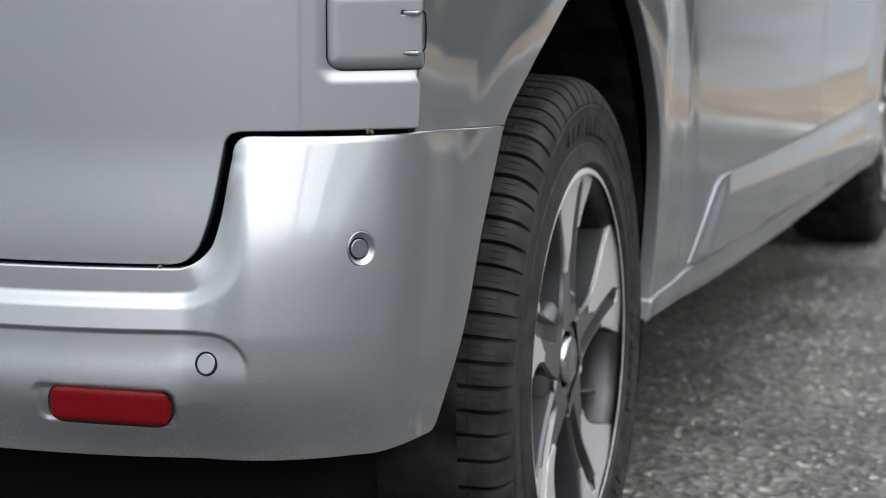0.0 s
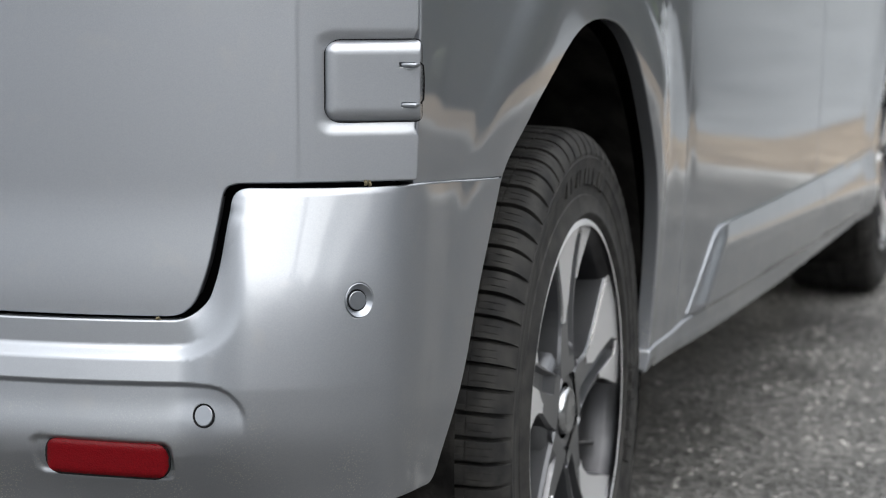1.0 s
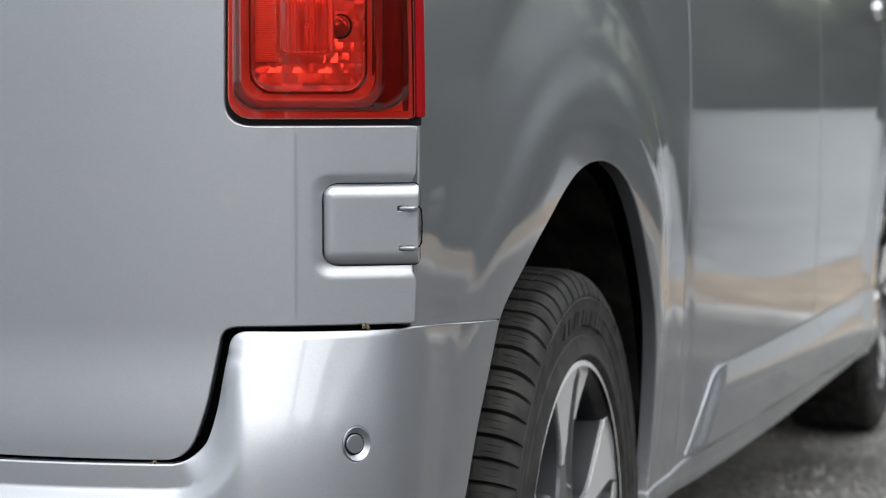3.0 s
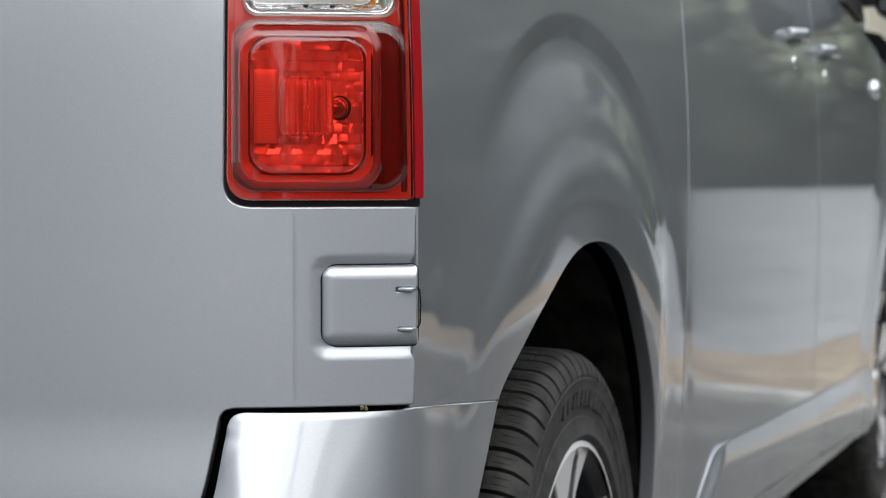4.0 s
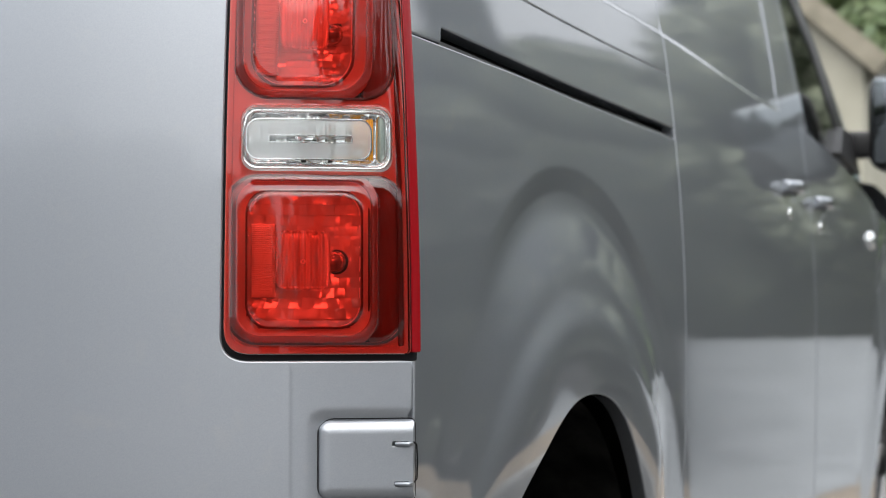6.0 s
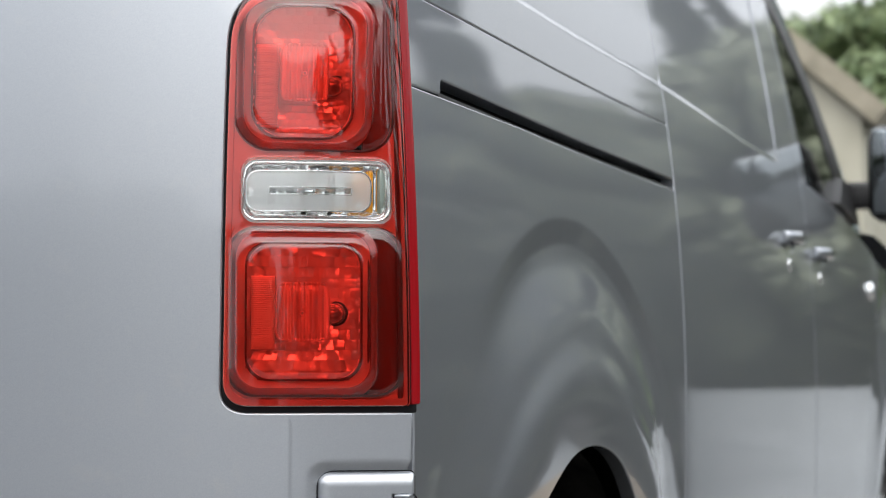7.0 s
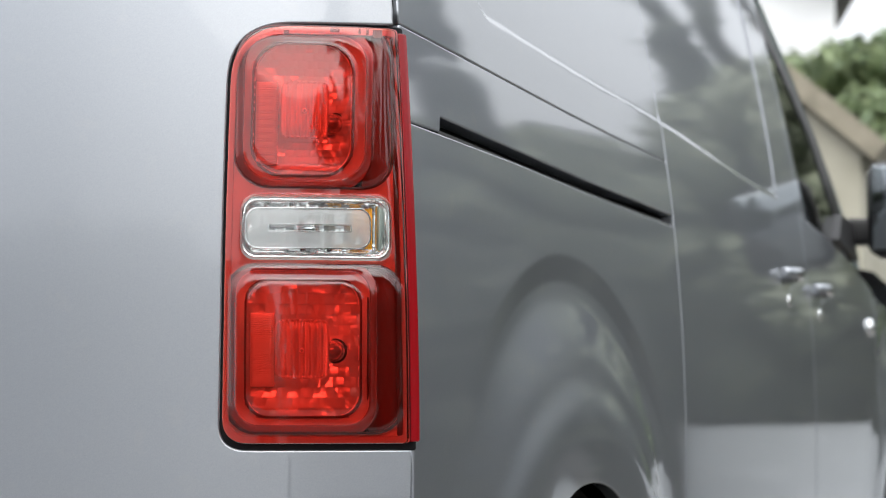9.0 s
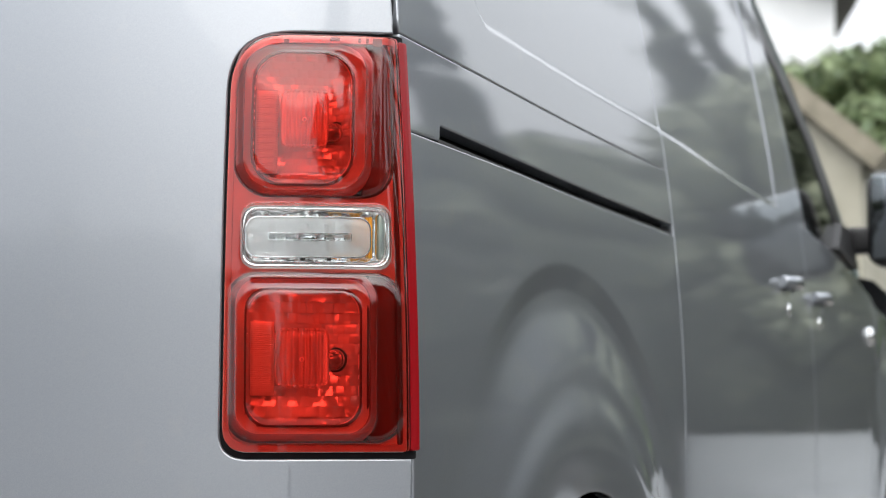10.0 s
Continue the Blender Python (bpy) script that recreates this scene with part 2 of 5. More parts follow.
def sheet(loops, fn, step, edge=0.0022, depth=0.012, extra=None):
    """A panel: the area between outlines (the first outside, the others holes) in (u, v), laid on fn(u, v) -> place, with
    edges rolled over by a small radius and turned in by a depth. Normals come from the surface itself."""
    loops = [resample(l, step) for l in loops]
    border = np.array([p for l in loops for p in l])
    lo, hi = border.min(0), border.max(0)
    nu, nv = int((hi[0] - lo[0]) / step) + 1, int((hi[1] - lo[1]) / step) + 1
    gu, gv = np.meshgrid(lo[0] + (np.arange(nu) + 0.5) * step, lo[1] + (np.arange(nv) + 0.5) * step)
    grid = np.stack([gu.ravel(), gv.ravel()], 1)
    if extra is not None:
        grid = np.concatenate([grid, np.array(extra)])
    grid = grid[inside(grid, loops)]
    near = np.ones(len(grid), bool)
    for p in border:
        near &= (np.abs(grid[:, 0] - p[0]) > step * 0.45) | (np.abs(grid[:, 1] - p[1]) > step * 0.45)
    grid = grid[near]
    flat = [Vector(p) for p in border] + [Vector(p) for p in grid]
    edges, base = [], 0
    for l in loops:
        edges += [(base + i, base + (i + 1) % len(l)) for i in range(len(l))]
        base += len(l)
    vs, _, fs, _, _, _ = delaunay_2d_cdt(flat, edges, [], 0, 1e-7)
    uv = np.array([tuple(v) for v in vs])
    tri = np.array([f for f in fs])
    tri = tri[inside(uv[tri].mean(1), loops)]
    h = 5e-4

    def frame_at(u, v):
        p = np.array(fn(u, v))
        du = (np.array(fn(u + h, v)) - np.array(fn(u - h, v))) / (2 * h)
        dv = (np.array(fn(u, v + h)) - np.array(fn(u, v - h))) / (2 * h)
        n = np.cross(du, dv)
        return p, du, dv, n / np.linalg.norm(n)

    verts, norms = [], []
    for u, v in uv:
        p, _, _, n = frame_at(u, v)
        verts.append(p)
        norms.append(n)
    faces = []
    for a, b, c in tri:
        fn_ = np.cross(verts[b] - verts[a], verts[c] - verts[a])
        faces.append((a, b, c) if fn_ @ norms[a] > 0 else (a, c, b))
    if edge:
        for l in loops:
            k = len(l)
            q = np.array(l)
            tan = np.roll(q, -1, 0) - np.roll(q, 1, 0)
            out2 = np.stack([tan[:, 1], -tan[:, 0]], 1)
            out2 /= np.maximum(np.hypot(*out2.T), 1e-9)[:, None]
            if inside(q[:1] + out2[:1] * step * 0.05, loops)[0]:
                out2 = -out2
            rings = []
            frames = [frame_at(*p) for p in q]
            dirs = []
            for (p, du, dv, n), o in zip(frames, out2):
                d = du * o[0] + dv * o[1]
                d -= n * (d @ n)
                dirs.append(d / np.linalg.norm(d))
            for a, sink in ((0, 0), (30, 0), (60, 0), (90, 0), (90, depth)):
                ca, sa = math.cos(radians(a)), math.sin(radians(a))
                ids = []
                for (p, du, dv, n), d in zip(frames, dirs):
                    ids.append(len(verts))
                    verts.append(p + d * edge * sa - n * (edge * (1 - ca) + sink))
                    norms.append(n * ca + d * sa)
                rings.append(ids)
            for r0, r1 in zip(rings[:-1], rings[1:]):
                for i in range(k):
                    a, b, c, d = r0[i], r0[(i + 1) % k], r1[(i + 1) % k], r1[i]
                    fn_ = np.cross(verts[b] - verts[a], verts[d] - verts[a])
                    faces.append((a, b, c, d) if fn_ @ norms[a] + fn_ @ norms[d] > 0 else (d, c, b, a))
    return mesh_of("sheet", verts, faces, norms)


def smooth(t):
    t = min(1.0, max(0.0, t))
    return t * t * (3 - 2 * t)


# ---- the van's surfaces ----
MID = -0.905            # centre plane of the van
ARCH_Y, ARCH_Z, ARCH_R = -0.117, 0.391, 0.391
FRONT_ARCH = (2.985, 0.36, 0.46)
WHEEL_X, WHEEL_Z, REAR_AXLE, FRONT_AXLE = 0.012, 0.336, -0.037, 3.09
CUT = fillet([(-0.905, 0.551), (-0.132, 0.5535), (-0.1185, 0.590), (-0.106, 0.663), (0.06, 0.6615)], [0, 0.05, 0.03, 0.013, 0], 10)[1:-1]
CUT = [(-0.905, 0.551)] + CUT + [(0.06, 0.6615)]


def waist_recess(y, z):
    """How far inside the blank window pressing a point lies."""
    a, b, c = y + 0.415, z - 1.239 + 0.018 * smooth((y - 0.3) / 0.9), 1.350 + (z - 1.224) * 0.12 - y
    r = 0.055
    if a < r and b < r:
        d = r - math.hypot(max(0, r - a), max(0, r - b))
    else:
        d = min(a, b)
    return min(d, c)


def bell(r, r0, r1, soft):
    """1 between two radii, falling off smoothly over a soft width inside them."""
    k = np.clip(np.minimum(r - r0, r1 - r) / soft, 0, 1)
    return k * k * (3 - 2 * k)


def flare_table():
    """Heights over the distance from a wheel's centre: the flare itself, and the pressed channel round it."""
    r = np.linspace(0.34, 0.66, 3200)
    step = r[1] - r[0]
    rise = 0.105 * bell(r, 0.470, 0.604, 0.03) + 0.175 * bell(r, 0.450, 0.512, 0.03)
    rise = np.where(r < 0.452, (r - 0.452) / 0.07 * 0.12, rise)
    ring = -0.20 * bell(r, 0.604, 0.638, 0.007)
    back = bell(r, 0.515, 0.604, 0.03)
    ring = ring - back * ring.sum() / back.sum()
    return r, np.cumsum(rise[::-1])[::-1] * step, np.cumsum(ring[::-1])[::-1] * step


FLARE_R, FLARE_H, RING_H = flare_table()


def side_x(y, z):
    x = 0.034 + 0.012 * (1 - math.exp(-((max(y, -0.66) + 0.66) / 0.8) ** 2)) + 0.016 * (1 - math.exp(-max(0.0, y) ** 2 / 1.2))
    x -= 0.003 * math.exp(-((y + 0.05) / 0.30) ** 2)
    if z > 0.82:
        x -= (0.117 + 0.055 * smooth((y + 0.7) / 1.1)) * (z - 0.82) ** 2
    else:
        d, door = 0.82 - z, smooth((y + 0.2) / 0.9)
        tuck = 0.27 * d * d if d < 0.16 else 0.0069 + 0.045 * (d - 0.16) + 0.12 * (d - 0.16) ** 2
        x -= tuck * (1 - door) + 0.08 * d * d * door
    for cy, cz, cr in ((ARCH_Y, ARCH_Z, ARCH_R), FRONT_ARCH):
        r = math.hypot(y - cy, z - cz) * ARCH_R / cr
        if r < 0.66:
            ahead = 1 - 0.8 * smooth((y - cy - 0.33) / 0.12)
            x += float(np.interp(r, FLARE_R, FLARE_H)) * ahead * (1 - 0.66 * smooth((cy - 0.14 - y) / 0.38))
            x += float(np.interp(r, FLARE_R, RING_H)) * ahead * (1 - 0.95 * smooth((cy - 0.12 - y) / 0.26))
    if z > 1.2:
        x -= 0.0026 * smooth(waist_recess(y, z) / 0.009)
    if y > 2.6:
        x -= 0.12 * ((y - 2.6) / 1.5) ** 3
    return x


def side_fn(y, z):
    return (side_x(y, z), y, z)


def rear_y(x, z):
    e = max(0.0, x + 0.30)
    y = -0.775 + 0.80 * e * e
    c = x + 0.053
    y += 0.10 * (c + math.sqrt(c * c + 0.00006)) / 2
    if z > 0.95:
        y += 0.16 * (z - 0.95) ** 2
    return y - 0.007 * smooth((0.66 - z) / 0.10)


def plan_curve(corner):
    """The van's outline in plan, from the middle of the rear round the corner and forward."""
    rear = [(x, rear_y(x, 0.75)) for x in np.linspace(MID, 0.036, 300)]
    c = np.array((0.0375, rear_y(0.0375, 0.75)))
    side = [(0.0375 - 0.012 * (y - c[1]), y) for y in np.linspace(c[1], -0.2, 200)]
    a = [p for p in rear if math.dist(p, c) > corner]
    b = [p for p in side if math.dist(p, c) > corner]
    mid = [tuple(np.array(a[-1]) * (1 - t) ** 2 + c * 2 * t * (1 - t) + np.array(b[0]) * t * t) for t in np.linspace(0, 1, 24)[1:-1]]
    pts = np.array(a + mid + b)
    seg = np.hypot(*(pts[1:] - pts[:-1]).T)
    s = np.concatenate([[0], np.cumsum(seg)])
    zero = s[len(a) + 11]
    s = s - zero
    k = np.linspace(s[0], s[-1], 900)
    xs, ys = np.interp(k, s, pts[:, 0]), np.interp(k, s, pts[:, 1])
    w = np.ones(9) / 9
    pad = lambda q: np.convolve(np.concatenate([q[:1] - (q[4:0:-1] - q[:1]), q, q[-1:] + (q[-1:] - q[-2:-6:-1])]), w, "valid")
    return k, pad(xs), pad(ys)


class Plan:
    def __init__(self, corner):
        self.s, self.x, self.y = plan_curve(corner)
        dx, dy = np.gradient(self.x, self.s), np.gradient(self.y, self.s)
        n = np.hypot(dx, dy)
        self.nx, self.ny = dy / n, -dx / n

    def at(self, s):
        i = min(len(self.s) - 2, max(0, int((s - self.s[0]) / (self.s[1] - self.s[0]))))
        t = (s - self.s[i]) / (self.s[i + 1] - self.s[i])
        return tuple(q[i] + (q[i + 1] - q[i]) * t for q in (self.x, self.y, self.nx, self.ny))

    def s_of_x(self, x):
        return float(np.interp(x, self.x[: np.argmax(self.x)], self.s[: np.argmax(self.x)]))

    def s_of_y(self, y):
        k = int(np.searchsorted(self.s, -0.03))
        return float(np.interp(y, self.y[k:], self.s[k:]))


WIDE, TIGHT = Plan(0.042), Plan(0.013)
CUT_NP = np.array([p for p in resample(CUT, 0.0015) if -0.45 < p[0] < -0.1065 and p[1] > 0.55] + [(-0.1065, 0.655 + 0.0015 * i) for i in range(36)])


def bumper_fn(s, z):
    x, y, nx, ny = WIDE.at(s)
    t = min(1.0, max(0.0, (s + 0.19) / 0.225))
    on_side = 1.25 * t * t if t < 0.8 else 0.8 + 2 * (t - 0.8) - 5 * (t - 0.8) ** 2
    shelf = 1.0
    if x < 0.0:
        dd = ((CUT_NP - (max(x, -0.44), z)) ** 2).sum(1)
        least = float(dd.min())
        w = np.exp((least - dd) / 2.5e-5)
        total = float(w.sum())
        d = math.sqrt(max(0.0, least - 2.5e-5 * math.log(total / 6.0)) + 1e-9)
        upright = smooth((float((w * CUT_NP[:, 1]).sum()) / total - 0.553) / 0.09)
        reach = 0.038 - 0.020 * upright
        u = d / reach
        step = 0.30 + 0.18 * smooth((u - 0.58) / 0.32) + 0.30 * min(1.0, max(0.0, u - 0.80) / 2.2)
        edge = 1 - (1 - min(1.0, u)) ** 2.1
        corner = max(upright, smooth((x + 0.145) / 0.06))
        shelf = step * (1 - corner) + edge * corner
    drop = max(0.0, 0.664 - z)
    shelf *= 0.35 + 0.65 * (1 - (1 - min(1.0, drop / 0.010)) ** 2)
    tall = 0.010 + 0.33 * min(drop, 0.070) + 0.0150 * (1 - math.exp(-max(0.0, drop - 0.070) / 0.045))
    rear = 0.001 + tall * shelf
    flat = 0.0005 + 0.006 * (1 - math.exp(-drop / 0.12))
    # lower plate: a shallow step under a crease
    dx, dz = -0.090 - x, 0.5025 - z
    r = 0.030
    d = r - math.hypot(max(0, r - dx), max(0, r - dz)) if (dx < r and dz < r) else min(dx, dz)
    fade = 1 - smooth((0.492 - z) / 0.035) * smooth((x + 0.16) / 0.04)
    rear -= 0.0045 * smooth(d / 0.0050) * (1 - smooth((d - 0.012) / 0.05)) * fade
    # shallow pocket round the reflector
    qx, qz = abs(x + 0.2080) - 0.049, abs(z - 0.4355 + (x + 0.2080) * 0.03) - 0.0085
    q = math.hypot(max(qx, 0), max(qz, 0)) + min(max(qx, qz), 0) - 0.011
    rear -= 0.005 * smooth(-q / 0.007)
    # the lower edge tucks under
    tuck = smooth((0.475 - z) / 0.10) ** 1.4
    under = 0.032 * tuck + 0.20 * max(0.0, 0.50 - z) ** 1.2
    k = rear * (1 - on_side) + flat * on_side - under * (1 - 0.85 * smooth((s + 0.15) / 0.21))
    lean = (side_x(y, z) - side_x(y, 0.75)) * smooth((s + 0.09) / 0.13)
    meet = (side_x(y, 0.75) - x) * smooth((s - 0.02) / 0.08)
    return (x + nx * k + lean + meet, y + ny * k, z)


def lean_x(z):
    return side_x(-0.66, z) - side_x(-0.66, 0.75)


# ---- the van ----
van = thing("van", "grey metallic delivery van with red tail lamp, parked on wet asphalt", "van")


def mirrored(me):
    """The same mesh on the other side of the van's centre plane."""
    bm = bmesh.new()
    bm.from_mesh(me)
    for v in bm.verts:
        v.co.x = 2 * MID - v.co.x
    bmesh.ops.reverse_faces(bm, faces=bm.faces[:])
    out = bpy.data.meshes.new(me.name)
    bm.to_mesh(out)
    bm.free()
    return out


def both(name, me, mat, parent, label=""):
    other = part(name, mirrored(me), mat, parent, label)
    return part(name, me, mat, parent, label), other


def arc(cy, cz, r, a0, a1, n=40):
    return [(cy + r * math.cos(radians(a0 + (a1 - a0) * i / n)), cz + r * math.sin(radians(a0 + (a1 - a0) * i / n))) for i in range(n + 1)]


# rear quarter, lower part with the wheel arch
GAP = 0.432             # rear edge of the sliding door
WAIST = [(y, 1.239 - 0.018 * smooth((y - 0.3) / 0.9) + d) for y in np.arange(-0.40, 1.34, 0.010) for d in (-0.003, -0.001, 0.001, 0.003, 0.005, 0.007, 0.009, 0.011)]
WAIST += [(1.350 + (z - 1.224) * 0.12 - d, z) for z in np.arange(1.225, 1.78, 0.012) for d in (-0.003, -0.001, 0.001, 0.003, 0.005, 0.007, 0.009, 0.012)]
WAIST += [(y, z) for y in np.arange(-0.42, -0.34, 0.004) for z in np.arange(1.236, 1.31, 0.004)]
WAIST += [(-0.415 + d, z) for z in np.arange(1.30, 1.78, 0.012) for d in (-0.003, 0.0, 0.003, 0.006, 0.009, 0.012)]


def arch_line(a0, a1, n):
    """The wheel-arch opening: a circle, a little drawn out to the rear."""
    out = []
    for i in range(n + 1):
        a = a0 + (a1 - a0) * i / n
        r = ARCH_R + 0.008 * math.exp(-((a - 68) / 16) ** 2) - 0.016 * math.exp(-((a - 116) / 15) ** 2) + 0.018 * smooth((a - 128) / 18)
        out.append((ARCH_Y + r * math.cos(radians(a)), ARCH_Z + r * math.sin(radians(a))))
    return out


quarter = [(GAP, 1.0995), (-0.30, 1.1045), (-0.655, 1.1025), (-0.661, 0.83), (-0.659, 0.6605), (-0.43, 0.6445)]
quarter += [p for p in arch_line(150, -8, 70) if p[1] < 0.64 or p[0] > -0.428]
quarter += [(0.266, 0.335), (GAP, 0.335)]
crest = [(ARCH_Y + r * math.cos(radians(a)), ARCH_Z + r * math.sin(radians(a))) for a in np.arange(25, 165, 0.7) for r in list(np.arange(0.560, 0.598, 0.006)) + list(np.arange(0.598, 0.646, 0.0028))]
both("side_panel", sheet([quarter], side_fn, 0.0105, 0.002, 0.016, extra=crest), PAINT, van)
# the strip above the sliding-door rail, and the panel above that
strip = fillet([(GAP, 1.1185), (GAP, 1.1865), (-0.654, 1.1855), (-0.655, 1.1065), (-0.562, 1.1085), (-0.559, 1.1225)], [0.001, 0.001, 0.001, 0.001, 0.003, 0.008])
both("rail_panel", sheet([strip], side_fn, 0.0082, 0.002, 0.016), PAINT, van)
upper = [(GAP, 1.1905), (GAP, 1.80), (-0.56, 1.80), (-0.625, 1.45), (-0.654, 1.1895)]
both("upper_side_panel", sheet([upper], side_fn, 0.011, 0.002, 0.016, extra=WAIST), PAINT, van)
# sliding door, front door, front wing
slide = fillet([(GAP + 0.008, 0.335), (1.584, 0.335), (1.584, 1.80), (GAP + 0.008, 1.80)], 0.004)
both("sliding_door", sheet([slide], side_fn, 0.0135, 0.002, 0.016, extra=WAIST), PAINT, van)
front_low = fillet([(1.592, 0.335), (2.545, 0.335), (2.535, 0.55), (2.60, 0.74), (2.66, 1.13), (2.20, 1.187), (1.592, 1.215)], 0.01)
front_door, _ = both("front_door", sheet([front_low], side_fn, 0.02, 0.002, 0.016), PAINT, van)
pillar_b = fillet([(1.592, 1.219), (1.665, 1.217), (1.625, 1.40), (1.600, 1.62), (1.60, 1.80), (1.592, 1.80)], 0.001)
both("door_pillar", sheet([pillar_b], side_fn, 0.02, 0.002, 0.016), PAINT, van)
glass_out = fillet([(1.670, 1.217), (2.245, 1.193), (1.965, 1.41), (1.715, 1.53), (1.61, 1.56), (1.630, 1.40)], 0.006)


def glass_fn(y, z):
    return (side_x(y, z) - 0.006, y, z)


both("side_window", sheet([glass_out], glass_fn, 0.03, 0.001, 0.004), GLASS, van, "dark tinted side window glass")


def pillar_a(y, z):
    return (side_x(y, z) - 0.003, y, z)


a_post = fillet([(2.25, 1.193), (2.42, 1.190), (2.09, 1.43), (1.82, 1.545), (1.61, 1.66), (1.606, 1.566), (1.72, 1.535), (1.97, 1.415)], 0.006)
both("windscreen_pillar", sheet([a_post], pillar_a, 0.02, 0.004, 0.05), BLACK, van, "black windscreen pillar trim")
wing = [(2.667, 1.12), (2.607, 0.74), (2.542, 0.55)]
wing += arc(*FRONT_ARCH, 158, -8, 50) + [(3.62, 0.30), (4.0, 0.30), (4.08, 0.55), (3.98, 0.92), (3.3, 1.08)]
both("front_wing", sheet([wing], side_fn, 0.025, 0.002, 0.016), PAINT, van)


def shell(rows, steps_name):
    verts, faces = [], []
    m = len(rows[0])
    for r in rows:
        verts += r
    for i in range(len(rows) - 1):
        for j in range(m - 1):
            faces.append((i * m + j, i * m + j + 1, (i + 1) * m + j + 1, (i + 1) * m + j))
    return mesh_of(steps_name, verts, faces)


# roof, windscreen, bonnet and nose
roof_rows = []
for y in np.linspace(-0.56, 1.70, 40):
    w = side_x(min(y, 1.6), 1.80) - MID
    roof_rows.append([(MID + w * math.sin(a) , y, 1.80 + 0.10 * math.cos(a) ** 0.8 * (1 - 0.25 * max(0, -y - 0.3) / 0.26)) for a in np.linspace(-math.pi / 2, math.pi / 2, 41)])
part("roof", shell(roof_rows, "roof"), PAINT, van)
screen_rows = []
for t in np.linspace(0, 1, 14):
    y, z = 1.70 + 0.98 * t, 1.80 - 0.62 * t
    w = side_x(1.6, z) - MID - 0.02
    screen_rows.append([(MID + w * math.sin(a), y + 0.22 * math.cos(a) * t, z + 0.10 * (1 - t) * max(0.0, math.cos(a)) ** 0.8) for a in np.linspace(-math.pi / 2, math.pi / 2, 25)])
part("windscreen", shell(screen_rows, "windscreen"), GLASS, van, "dark tinted windscreen glass")
hood_rows = []
for t in np.linspace(0, 1, 24):
    y = 2.66 + 1.44 * math.sin(t * math.pi / 2)
    z = 1.17 - 0.22 * t - 0.62 * max(0, t - 0.72) / 0.28
    w = side_x(min(4.0, y), 0.9) - MID - 0.01
    hood_rows.append([(MID + w * math.sin(a), y - 0.28 * (1 - math.cos(a)) * t, z + 0.04 * math.cos(a) * (1 - t)) for a in np.linspace(-math.pi / 2, math.pi / 2, 33)])
part("bonnet", shell(hood_rows, "bonnet"), PAINT, van)
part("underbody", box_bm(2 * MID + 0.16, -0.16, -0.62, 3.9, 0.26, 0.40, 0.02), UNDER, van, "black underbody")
part("inner_shell", box_bm(2 * MID + 0.33, -0.33, -0.55, 1.5, 0.41, 1.70, 0.01), LINER, van, "black inner body")
part("door_jamb", box_bm(-0.30, -0.062, 0.30, 2.6, 0.34, 1.16, 0.005), LINER, van, "black body inner behind the doors")

# sliding-door rail: a dark channel behind the slot
rail = box_bm(-0.028, -0.018, -0.575, 0.44, 1.085, 1.15)
part("slide_rail", rail, SEAL, van, "black sliding-door rail slot")
lip = sheet([fillet([(-0.555, 1.1045), (GAP - 0.002, 1.101), (GAP - 0.002, 1.1055), (-0.555, 1.1095)], 0.0005)], lambda y, z: (side_x(y, z) - 0.004, y, z), 0.01, 0.0, 0.0)
part("rail_lip", lip, BLACK, van, "black rail edge")

# lower moulding along the doors and the sill
def mould_line(y):
    return 0.350 - 0.045 * (y - 0.54)


mould = fillet([(0.500, 0.010), (1.640, 0.020), (1.640, 0.140), (0.655, 0.120)], [0.006, 0.001, 0.001, 0.035])


def mould_fn(y, h):
    z = mould_line(y) + h
    low = 0.010 + 0.0105 * max(0.0, y - 0.6)
    top = 0.150 - h
    facet = min(1.0, max(0.0, top) / 0.075)
    d = min(smooth((h - low + 0.014) / 0.03), facet - 0.18 * smooth((facet - 0.7) / 0.3) * facet)
    a = smooth((y - 0.49 - h * 1.25) / 0.06)
    return (side_x(y, z) + 0.002 + 0.016 * max(0.0, d) * a, y, z)


both("door_moulding", sheet([mould], mould_fn, 0.008, 0.003, 0.01), PAINT, van)
mould2 = fillet([(1.647, 0.020), (2.53, 0.030), (2.525, 0.165), (1.647, 0.140)], [0.001, 0.006, 0.02, 0.001])
both("door_moulding", sheet([mould2], mould_fn, 0.012, 0.003, 0.01), PAINT, van)


def sill_fn(y, h):
    z = mould_line(y) + h
    return (side_x(y, max(z, mould_line(y) - 0.012)) + 0.004 - 0.9 * max(0.0, -0.018 - h) ** 1.25, y, z)


both("sill", sheet([fillet([(0.262, -0.036), (0.80, -0.028), (1.64, -0.006), (2.53, 0.018), (2.53, 0.026), (1.64, 0.015), (0.52, 0.004), (0.40, -0.006), (0.264, -0.011)], 0.002)], sill_fn, 0.008, 0.003, 0.03), PAINT, van)

# rear door: one leaf with the lamp cut out and the hinge pocket pressed in
door = [(-0.902, 0.556)] + [(x - 0.0042 if x < -0.1 else x - 0.003, z + 0.0016) for x, z in CUT[1:-1]]
door = [p for p in door if p[0] < 0.03]
door += [(0.0335, 0.6655), (0.0345, 0.700), (0.0310, 0.707), (0.0310, 0.783), (0.0345, 0.790), (0.0350, 0.8265)]
door += fillet([(0.0350, 0.8265), (-0.1080, 0.8265), (-0.1046, 1.1825), (0.022, 1.1845)], [0.0, 0.024, 0.05, 0.0], 12)[1:-1]
door += [(0.019, 1.1845), (0.007, 1.32), (-0.07, 1.80), (-0.902, 1.84)]


